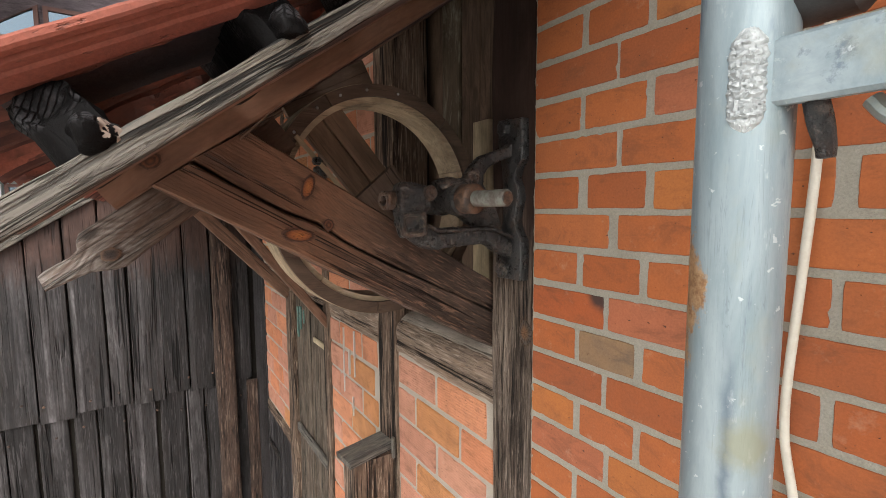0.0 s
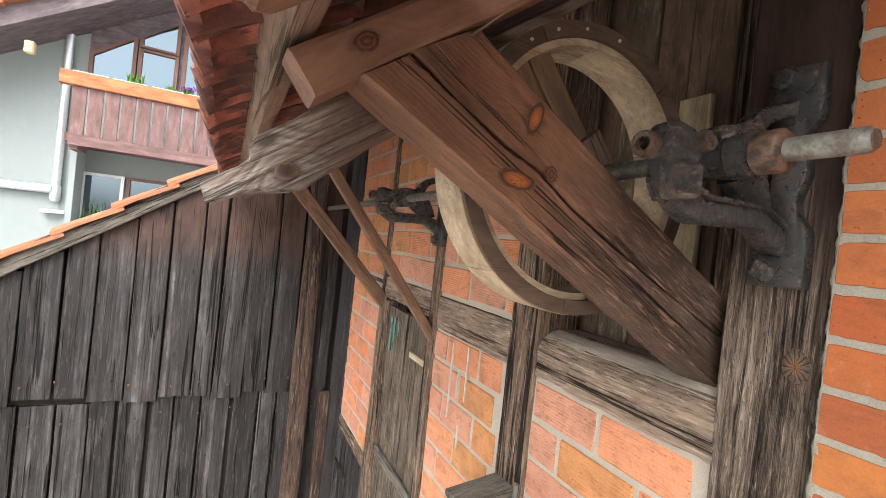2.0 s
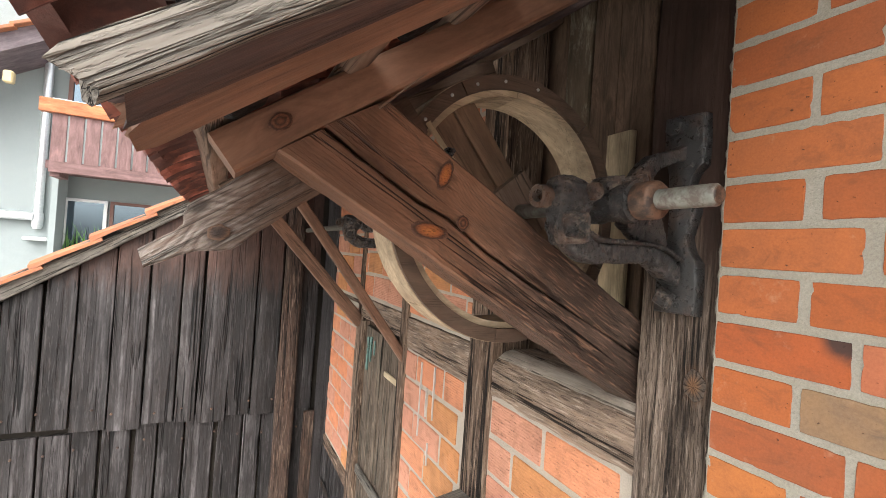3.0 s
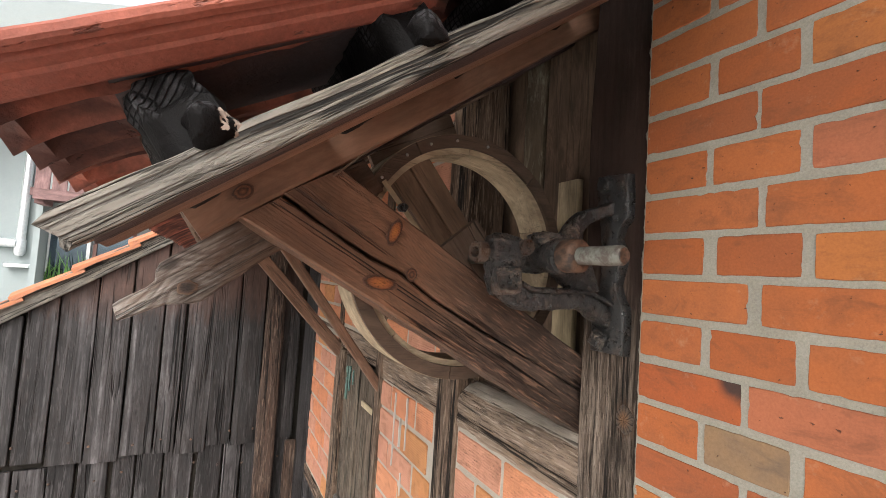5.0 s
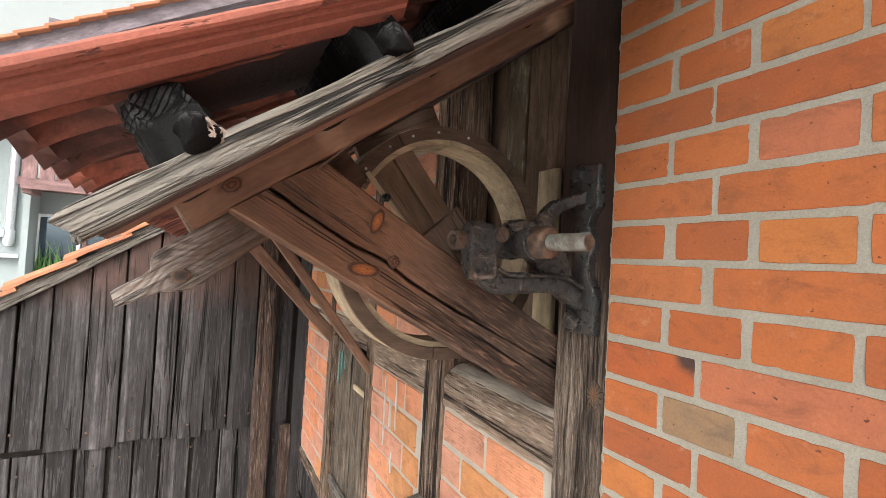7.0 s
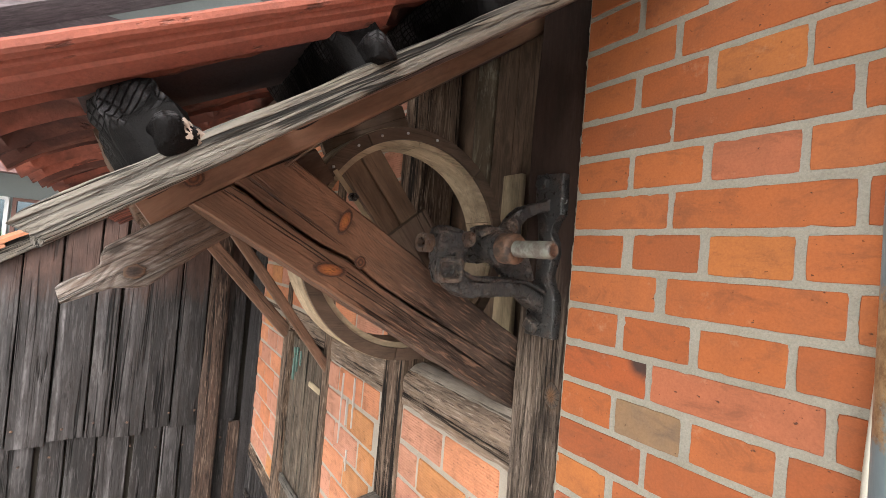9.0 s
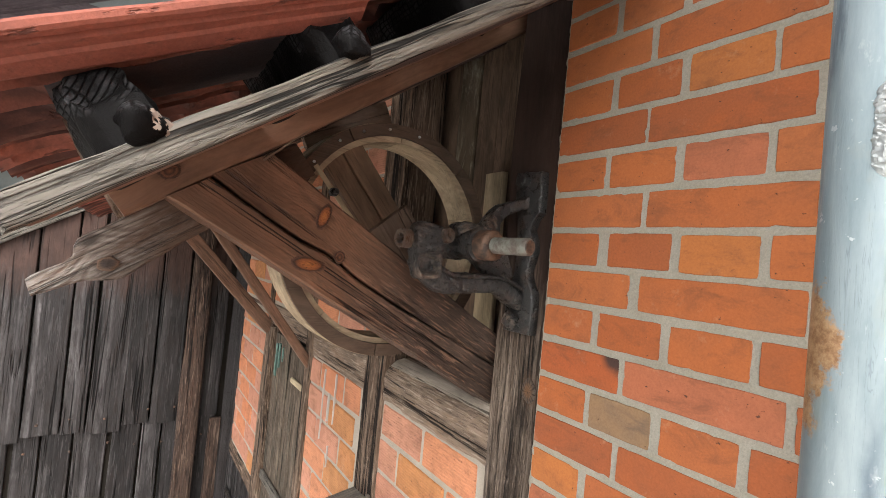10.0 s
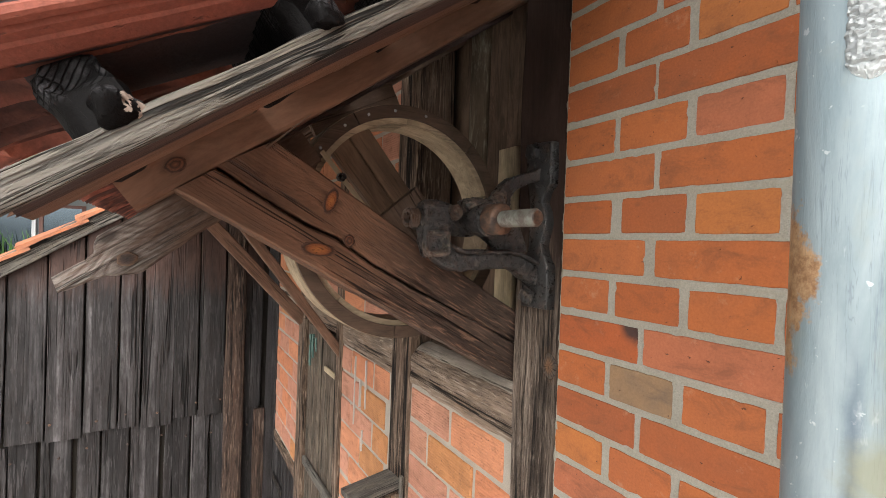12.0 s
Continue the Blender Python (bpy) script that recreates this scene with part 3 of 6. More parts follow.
def iron_material(name, rusted, dusty, start=0.47, settled=0.51, crust=0.011):
    n = Nodes(name)
    lumps = n.noise((75, 75, 75), 8, 0.78)
    grains = n.noise((330, 330, 330), 4, 0.75)
    rust = n.ramp(n.noise((26, 26, 26), 6, 0.7), [(start, 0.0), (start + 0.13, 1.0)])
    colour = n.mix(n.math("MULTIPLY", rust, rusted), (0.011, 0.0105, 0.0105), (0.095, 0.052, 0.032))
    dust = n.ramp(n.noise((55, 55, 55), 8, 0.85), [(settled, 0.0), (settled + 0.09, 1.0)])
    colour = n.mix(n.math("MULTIPLY", dust, dusty), colour, (0.26, 0.205, 0.16))
    height = n.math("ADD", lumps, n.math("MULTIPLY", grains, 0.3))
    return n.finish(colour, n.ramp(lumps, [(0.35, 0.18), (0.65, 0.48)]), height, crust, 1.0, 0.0, 0.7)


def steel_material(name, a, b, rough=0.5, metal=0.6, size=30):
    n = Nodes(name)
    cloud = n.noise((size, size, size), 6, 0.7)
    colour = n.mix(n.ramp(cloud, [(0.42, 0.0), (0.58, 1.0)]), a, b)
    return n.finish(colour, rough, cloud, 0.0025, 0.6, metal, 0.5)


IRON = iron_material("oily_cast_iron", 0.35, 0.40, 0.5, 0.535, 0.006)
PLATE_IRON = iron_material("worn_iron_plate", 0.3, 0.1, 0.5, 0.55, 0.003)
DUSTY_IRON = iron_material("dusty_cast_iron", 0.6, 0.6, 0.47, 0.49, 0.008)
RUSTY_IRON = iron_material("rusty_cast_iron", 1.0, 0.3, 0.40)
STEEL = steel_material("dull_steel_shaft", (0.165, 0.168, 0.145), (0.085, 0.068, 0.056), 0.5, 0.3, 42)
RUSTY = steel_material("rusty_steel_collar", (0.030, 0.019, 0.014), (0.115, 0.064, 0.040), 0.6, 0.2, 45)
CHAR = char_material()


def galvanised(name="galvanised_steel", worn=False):
    n = Nodes(name)
    cloud = n.noise((7, 46, 46), 6, 0.68, 0.3)
    speck = n.noise((40, 120, 120), 4, 0.7)
    colour = n.mix(n.ramp(cloud, [(0.34, 0.0), (0.66, 1.0)]), (0.19, 0.246, 0.265), (0.31, 0.366, 0.382))
    scratch = n.ramp(n.math("ABSOLUTE", n.math("SUBTRACT", n.noise((9, 260, 260), 3, 0.6, 0.8), 0.5)), [(0.0, 1.0), (0.012, 0.0)])
    zone = n.ramp(n.noise((8, 20, 20), 4, 0.6), [(0.5, 0.0), (0.62, 1.0)])
    colour = n.mix(n.math("MULTIPLY", n.math("MULTIPLY", scratch, zone), 0.6), colour, (0.14, 0.17, 0.20))
    colour = n.mix(n.ramp(speck, [(0.62, 0.0), (0.72, 0.5)]), colour, (0.52, 0.55, 0.56))
    dark = n.ramp(n.noise((7, 40, 40), 6, 0.72), [(0.57, 0.0), (0.64, 0.75)])
    colour = n.mix(dark, colour, (0.12, 0.155, 0.19))
    ochre = n.ramp(n.noise((9, 16, 16), 5, 0.6), [(0.58, 0.0), (0.70, 0.5)])
    colour = n.mix(ochre, colour, (0.27, 0.26, 0.17))
    chips = n.ramp(n.noise((150, 150, 110), 3, 0.6), [(0.66, 0.0), (0.70, 1.0)])
    colour = n.mix(n.math("MULTIPLY", chips, 0.7), colour, (0.56, 0.59, 0.60))
    if worn:
        # a dark run, a yellowish stain and a ragged rust patch beside it
        tc = n.node("ShaderNodeTexCoord")
        at = n.node("ShaderNodeSeparateXYZ", Vector=tc.outputs["Object"])
        wob = n.math("SUBTRACT", n.noise((60, 60, 60), 5, 0.7), 0.5)
        far = n.math("ABSOLUTE", n.math("ADD", n.math("ADD", at.outputs[1], 0.0082), n.math("MULTIPLY", wob, 0.006)))
        run = n.math("MULTIPLY", n.ramp(far, [(0.0006, 1.0), (0.0022, 0.0)]), n.ramp(n.math("ABSOLUTE", n.math("SUBTRACT", at.outputs[0], 3.06)), [(0.04, 1.0), (0.085, 0.0)]))
        run = n.math("MULTIPLY", run, n.ramp(at.outputs[2], [(0.0, 0.0), (0.004, 0.75)]))
        colour = n.mix(run, colour, (0.075, 0.10, 0.135))
        v = n.node("ShaderNodeVectorMath")
        v.operation = "DISTANCE"
        n.set(v.inputs[0], tc.outputs["Object"])
        v.inputs[1].default_value = (3.080, -0.0165, 0.0150)
        stain = n.ramp(n.math("ADD", v.outputs["Value"], n.math("MULTIPLY", wob, 0.02)), [(0.008, 0.6), (0.019, 0.0)])
        colour = n.mix(stain, colour, (0.235, 0.225, 0.125))
        t = n.math("DIVIDE", n.math("SUBTRACT", at.outputs[0], 3.156), 0.040)
        rim = n.math("ADD", n.math("MULTIPLY", n.math("MULTIPLY", t, t), 0.014), 0.0065)
        edge = n.math("SUBTRACT", n.math("ADD", at.outputs[1], n.math("MULTIPLY", wob, 0.040)), rim)
        patch = n.ramp(edge, [(0.0, 0.0), (0.0012, 0.95)])
        tone = n.mix(n.ramp(n.noise((140, 140, 140), 5, 0.7), [(0.4, 0.0), (0.6, 1.0)]), (0.24, 0.115, 0.045), (0.46, 0.285, 0.145))
        colour = n.mix(patch, colour, tone)
    return n.finish(colour, n.ramp(speck, [(0.3, 0.34), (0.7, 0.55)]), n.math("ADD", n.math("MULTIPLY", speck, 0.35), cloud), 0.0012, 0.6, 0.3, 0.5)


GALV = galvanised()
GALV_POST = galvanised("worn_galvanised_post", True)
WELD = steel_material("brushed_zinc_paint", (0.31, 0.33, 0.33), (0.50, 0.53, 0.53), 0.45, 0.2)
CABLE = steel_material("cream_cable_sheath", (0.50, 0.46, 0.38), (0.56, 0.53, 0.45), 0.5, 0.0)
RUBBER = steel_material("black_rubber", (0.02, 0.02, 0.02), (0.05, 0.05, 0.05), 0.6, 0.0)
BALCONY = wood("purple_brown_stained_boards", (0.12, 0.07, 0.065), (0.17, 0.10, 0.095), (0.22, 0.14, 0.13), 0.1, (0.1, 0.06, 0.055), 0.2, 0.7)
RAIL_WOOD = wood("orange_varnished_wood", (0.33, 0.105, 0.042), (0.41, 0.14, 0.06), (0.46, 0.18, 0.08), 0.1, (0.4, 0.15, 0.06), 0.2, 0.5)
EAVES = wood("dark_purple_eaves_boards", (0.10, 0.08, 0.088), (0.15, 0.122, 0.132), (0.20, 0.165, 0.17), 0.1, (0.06, 0.05, 0.05), 0.2, 0.7)
ZINC = steel_material("bright_zinc_pipe", (0.60, 0.63, 0.65), (0.72, 0.74, 0.75), 0.35, 0.7)


def plain(name, colour, rough=0.7):
    n = Nodes(name)
    cloud = n.noise((20, 20, 20), 4)
    return n.finish(n.mix(n.math("MULTIPLY", cloud, 0.35), colour, tuple(c * 0.6 for c in colour)), rough, cloud, 0.001, 0.4)


GROUND = plain("pale_concrete_yard", (0.54, 0.515, 0.475), 0.95)
LEAF = plain("green_leaves", (0.10, 0.22, 0.05), 0.6)
PETAL = plain("violet_petals", (0.30, 0.12, 0.45), 0.6)
WHITE_PLASTIC = plain("white_plastic", (0.75, 0.76, 0.76), 0.4)
BRICK_GLOW = brick_material("amber_brick", [(0.0, (0.36, 0.122, 0.036)), (1.0, (0.385, 0.134, 0.040))], 0.3)
DRIP = plain("white_paint_drips", (0.50, 0.47, 0.43), 0.9)
# near-black colour that stands in for the shade in board gaps
GAP_SHADE = plain("gap_shade_dark", (0.03, 0.025, 0.02), 0.9)


def glass():
    n = Nodes("window_glass")
    return n.finish((0.13, 0.175, 0.21), 0.04, metal=0.75, specular=0.8)


GLASS = glass()
ASH = plain("pale_ash_crust", (0.27, 0.21, 0.17), 0.95)
WHITE_WOOD = plain("white_window_frame", (0.70, 0.71, 0.71), 0.5)
CURTAIN_BROWN = plain("brown_window_frame", (0.16, 0.085, 0.07), 0.6)
LAMP_GLASS = plain("yellowish_lamp_glass", (0.55, 0.45, 0.25), 0.4)
TEAL = plain("faded_teal_paint", (0.13, 0.22, 0.19), 0.7)


# ---- ground and walls ----
FACE = 1.03      # front of the timber frame
BRICK_FACE = 1.0
FAR = 4.18       # front of the boarded shed


def build_ground():
    bm = bmesh.new()
    bmesh.ops.create_grid(bm, x_segments=60, y_segments=60, size=60)
    roughen(bm, 0.03, 0.7)
    part("ground", bm, GROUND, None, "pale worn concrete yard ground")
    tagged(bpy.data.objects["ground"], "pale worn concrete yard ground", "ground", "", "structure")


build_ground()

frame_wall = thing("wall_timber_frame", "half-timbered wall of dark posts and combed salmon brick", "wall", (FACE, 2.5, 0), "structure")
brick_wall = thing("wall_brick", "orange brick wall with wide grey mortar joints", "wall", (BRICK_FACE, 0, 0), "structure")
shed_wall = thing("wall_boarded", "shed wall of blackened upright boards in two tiers", "wall", (0, FAR, 0), "structure")


def post(y0, y1, z0, z1, front=FACE, deep=0.15, material=WOOD_POST, name="post", label="", **kw):
    kw.setdefault("amount", 0.005)
    return timber(name, (front + deep / 2, (y0 + y1) / 2, z0), (front + deep / 2, (y0 + y1) / 2, z1), deep, y1 - y0, material, frame_wall, label, up=(0, 1, 0), **kw)


def rail(y0, y1, z0, z1, front=FACE, deep=0.15, material=WOOD_POST, label="", **kw):
    kw.setdefault("amount", 0.005)
    return timber("beam", (front + deep / 2, y0, (z0 + z1) / 2), (front + deep / 2, y1, (z0 + z1) / 2), deep, z1 - z0, material, frame_wall, label, **kw)


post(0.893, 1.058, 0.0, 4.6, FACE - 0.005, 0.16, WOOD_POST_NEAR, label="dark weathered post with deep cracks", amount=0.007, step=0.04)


def lintel_bm(length, rnd):
    """A beam along x with its upper front edge worn to a broad slope and its foot split away in places."""
    rings = []
    n = 46
    for i in range(n + 1):
        x = length * i / n
        w = noise.noise(Vector((x * 9, 2.0, rnd)))
        v = noise.noise(Vector((x * 24, 5.0, rnd)))
        foot = 0.010 * max(0.0, noise.noise(Vector((x * 7, 8.0, rnd))) + 0.15)
        ring = [(0.085, 0.076), (-0.012 + 0.004 * w, 0.076 + 0.002 * v), (-0.040, 0.070), (-0.066, 0.052 + 0.005 * w), (-0.081, 0.030 + 0.006 * v), (-0.085, 0.016 + 0.003 * w)]
        ring += [(-0.084 + 0.002 * v, -0.008), (-0.080 + 0.003 * w, -0.020), (-0.085, -0.030 + 0.004 * v), (-0.085 + 0.002 * w, -0.056), (-0.081, -0.070 + foot), (-0.06, -0.076 + foot * 0.6), (0.085, -0.076)]
        rings.append([Vector((x, p, q)) for p, q in ring])
    bm = loft(rings)
    roughen(bm, 0.0025, 30, rnd)
    return bm


lintel = part("beam", lintel_bm(0.55, 3.0), WOOD_LINTEL, frame_wall, "split grey-brown lintel beam with a worn top edge", pose(FACE - 0.004 + 0.085, 1.60, 2.744, 0, 0, -90), True)
lintel.data.materials.append(WOOD_BLEACHED)
for face in lintel.data.polygons:
    if face.center.y < 0.02 and face.center.z > 0.052:
        face.material_index = 1
post(1.605, 1.752, 0.0, 4.3, FACE - 0.006, 0.15, step=0.05)
rail(1.75, 2.33, 2.668, 2.812, FACE - 0.002, 0.14, WOOD_LINTEL, step=0.04)
rail(2.385, 3.06, 2.70, 2.82, FACE - 0.002, 0.14, WOOD_LINTEL, step=0.04)
post(2.32, 2.398, 0.0, 4.3, FACE - 0.01, 0.14)
post(3.01, 3.135, 0.0, 2.68, FACE - 0.008, 0.14)
post(3.055, 3.125, 2.68, 4.3, FACE - 0.004, 0.14)
rail(3.13, 3.80, 2.735, 2.79, FACE + 0.01, 0.12)
rail(3.13, 3.86, 1.62, 1.70, FACE - 0.006, 0.14)
post(3.80, 4.18, 0.0, 4.3, FACE - 0.01, 0.14, WOOD_BOARD, "board", "dark broad corner board")
post(1.055, 1.10, 2.82, 4.3, FACE + 0.10, 0.10, WOOD_POST)

# inner boarding behind the open bay
INNER = 1.20
edges = [1.02, 1.13, 1.21, 1.335, 1.44, 1.55, 1.66]
for i, (a, b) in enumerate(zip(edges, edges[1:])):
    timber("board", (INNER + 0.012 + 0.006 * (i % 2), (a + b) / 2, 2.4), (INNER + 0.012 + 0.006 * (i % 2), (a + b) / 2, 4.2), 0.024, b - a - 0.003, WOOD_MOSSY if i == 4 else WOOD_INNER if i not in (1,) else WOOD_POST, frame_wall, up=(0, 1, 0), amount=0.002)
timber("board", (INNER - 0.03, 1.275, 2.75), (INNER - 0.03, 1.275, 3.47), 0.022, 0.085, WOOD_PALE, frame_wall, "pale newer upright board", up=(0, 1, 0), amount=0.001)
# added dark sheet: paints the shade behind the frame and inner boards
part("backing", box_bm(1.26, 1.30, 0.6, 4.3, 0.0, 4.4), GAP_SHADE, frame_wall)


def fill_panel(y0, y1, z0, z1, length=0.262, pitch=0.132, shift=0.0, low=1.3, side=0.002):
    """Combed brick between the timbers; pieces down to the height low."""
    bed = box_bm(FACE + 0.007, FACE + 0.10, y0, y1, z0, z1 + 0.03)
    front = [e for e in bed.edges if abs((e.verts[0].co - e.verts[1].co).x) < 0.01]
    bmesh.ops.subdivide_edges(bed, edges=front, cuts=24, use_grid_fill=True)
    roughen(bed, 0.0022, 40, y0)
    part("mortar", bed, MORTAR_PALE, frame_wall)
    rnd = random.Random(int(y0 * 1000))
    z, row = z1, 0
    spare = []
    tones = {}
    if z1 - z0 > 2:
        tones = {(0, 0): INFILL_PINK, (0, 1): INFILL, (1, 0): INFILL_PINK, (1, 1): INFILL_ORANGE, (1, 2): INFILL, (2, 0): INFILL_PINK, (2, 1): INFILL_PINK, (3, 1): INFILL_ORANGE}
    while z - pitch > z0 - 0.02:
        y = y1 + 2 * length + (0.5 if row % 2 else 0.0) * length - shift
        col = -1
        while y > y0:
            a, b = max(y - length + 0.016, y0 + side), min(y, y1 - 0.002)
            if b - a > 0.02:
                col += 1
                tone = tones.get((row, col)) or rnd.choice((INFILL, INFILL, INFILL_PINK, INFILL_PINK, INFILL_ORANGE))
                dz = rnd.uniform(-0.003, 0.003)
                out = rnd.uniform(0.002, 0.006)
                box = (FACE + 0.006 - out, FACE + 0.09, a, b, z - pitch + 0.015 + dz, z + dz)
                if z > low:
                    bm = box_bm(*box, 0.004)
                    roughen(bm, 0.003, 22, rnd.uniform(0, 50))
                    c = Vector(((box[0] + box[1]) / 2, (a + b) / 2, z - pitch / 2))
                    bmesh.ops.translate(bm, verts=bm.verts, vec=-c)
                    part("brick", bm, tone, frame_wall, "", Matrix.Translation(c))
                else:
                    spare.append(box)
            y -= length
        z -= pitch
        row += 1
    if spare:
        me = join_boxes(spare)
        me.materials.append(INFILL)
        tagged(under(new("lower_bricks", me), frame_wall), kind="stuff")


PANELS = [
    dict(y0=1.058, y1=1.605, z0=0.0, z1=2.664, shift=0.004, low=1.9, pitch=0.1185, side=0.003),
    dict(y0=1.752, y1=2.32, z0=0.0, z1=2.662, shift=0.129, low=1.4, pitch=0.124, length=0.26, side=0.032),
    dict(y0=3.135, y1=3.80, z0=1.70, z1=2.735, shift=0.1, pitch=0.1292, low=1.5),
    dict(y0=1.752, y1=2.32, z0=2.815, z1=4.141, shift=0.13, low=2.5, side=0.012),
    dict(y0=2.398, y1=3.055, z0=2.82, z1=4.146, shift=0.05, low=2.5),
    dict(y0=3.125, y1=3.80, z0=2.79, z1=4.116, shift=0.2, low=2.5),
]


def build_wall_box():
    bx = thing("wall_box", "small weathered wooden box with a grey lid on the wall", "box", (0.93, 1.66, 1.7))
    timber("lid", (0.835, 1.665, 2.287), (1.022, 1.68, 2.306), 0.115, 0.024, WOOD_GREY, bx, "grey cracked lid board", amount=0.003, step=0.02)
    for y in (1.625, 1.705):
        timber("side", (0.935, y, 1.7), (0.935, y, 2.284), 0.16, 0.02, WOOD_POST, bx, up=(0, 1, 0), amount=0.002)
    timber("front", (0.862, 1.665, 1.7), (0.862, 1.665, 2.276), 0.018, 0.06, WOOD_POST, bx, up=(0, 1, 0), amount=0.002)
    timber("bracket_strip", (1.012, 1.612, 2.27), (1.012, 1.612, 2.345), 0.012, 0.022, WOOD_GREY, bx, up=(0, 1, 0), amount=0.001)


build_wall_box()


def build_drips():
    dr = thing("paint_drips", "thin white paint drips down the combed bricks", "paint drips", (FACE, 2.0, 2.4))
    for y, z0, z1, w in ((2.005, 2.45, 2.66, 0.012), (2.132, 2.34, 2.65, 0.007), (2.07, 2.44, 2.56, 0.006), (2.03, 2.26, 2.35, 0.010)):
        n = 14
        rings = []
        for k in range(n + 1):
            z = z1 + (z0 - z1) * k / n
            h = w / 2 * (0.5 + 0.5 * noise.noise(Vector((k * 0.8, y * 9, 1))) + 0.3) * (1 - 0.6 * k / n)
            c = y + 0.003 * noise.noise(Vector((k * 0.4, y * 5, 8)))
            rings.append([Vector((FACE - 0.006, c - h, z)), Vector((FACE - 0.007, c, z)), Vector((FACE - 0.006, c + h, z)), Vector((FACE + 0.004, c, z))])
        part("drip", loft(rings), DRIP, dr)


build_drips()


# ---- door in the timber frame ----
def build_door():
    door = thing("door_1", "narrow grey-green plank door with a pale latch, closed", "door", (FACE, 2.7, 0), "structure")
    ys = [2.40, 2.545, 2.70, 2.86, 3.005]
    for i, (a, b) in enumerate(zip(ys, ys[1:])):
        timber("plank", (FACE + 0.03 + 0.004 * (i % 2), (a + b) / 2, 0.6), (FACE + 0.03 + 0.004 * (i % 2), (a + b) / 2, 2.655), 0.03, b - a - 0.004, WOOD_DOOR, door, up=(0, 1, 0), amount=0.003)
    timber("latch", (FACE + 0.005, 2.60, 2.475), (FACE + 0.005, 2.415, 2.475), 0.012, 0.03, WOOD_PALE, door, "pale wooden latch", amount=0.001)
    for y, z0, z1, w in ((2.93, 2.41, 2.60, 0.050), (2.875, 2.47, 2.61, 0.035), (2.81, 2.52, 2.60, 0.022)):
        rings = []
        for k in range(17):
            z = z1 + (z0 - z1) * k / 16
            h = w / 2 * (0.55 + 0.9 * noise.noise(Vector((k * 0.7, y * 9, 1)))) * (1 - 0.5 * k / 16) + 0.002
            c = y + 0.008 * noise.noise(Vector((k * 0.5, y * 5, 8)))
            rings.append([Vector((FACE + 0.0085, c - h, z)), Vector((FACE + 0.008, c, z)), Vector((FACE + 0.0085, c + h, z)), Vector((FACE + 0.03, c, z))])
        part("paint_smear", loft(rings), TEAL, door, "faded teal paint smear")
    timber("ledge", (FACE + 0.0, 2.95, 1.83), (FACE + 0.0, 2.41, 1.83), 0.02, 0.05, WOOD_GREY, door, amount=0.002)


build_door()


def build_low_gate():
    gate = thing("door_2", "low door of narrow dark upright slats under the brick panel", "door", (FACE, 3.4, 0), "structure")
    y = 3.14
    while y < 3.84:
        timber("slat", (FACE + 0.02, y + 0.05, 0.2), (FACE + 0.02, y + 0.05, 1.615), 0.03, 0.085, WOOD_BOARD, gate, up=(0, 1, 0), amount=0.003)
        y += 0.10
    timber("strap", (FACE - 0.004, 3.8, 1.35), (FACE - 0.004, 3.5, 1.35), 0.01, 0.05, IRON, gate, "dark iron strap hinge", amount=0.001)


build_low_gate()


# ---- boarded shed ----
VERGE = 0.678


def verge_z(x):
    return 3.345 + VERGE * (x - 0.03)


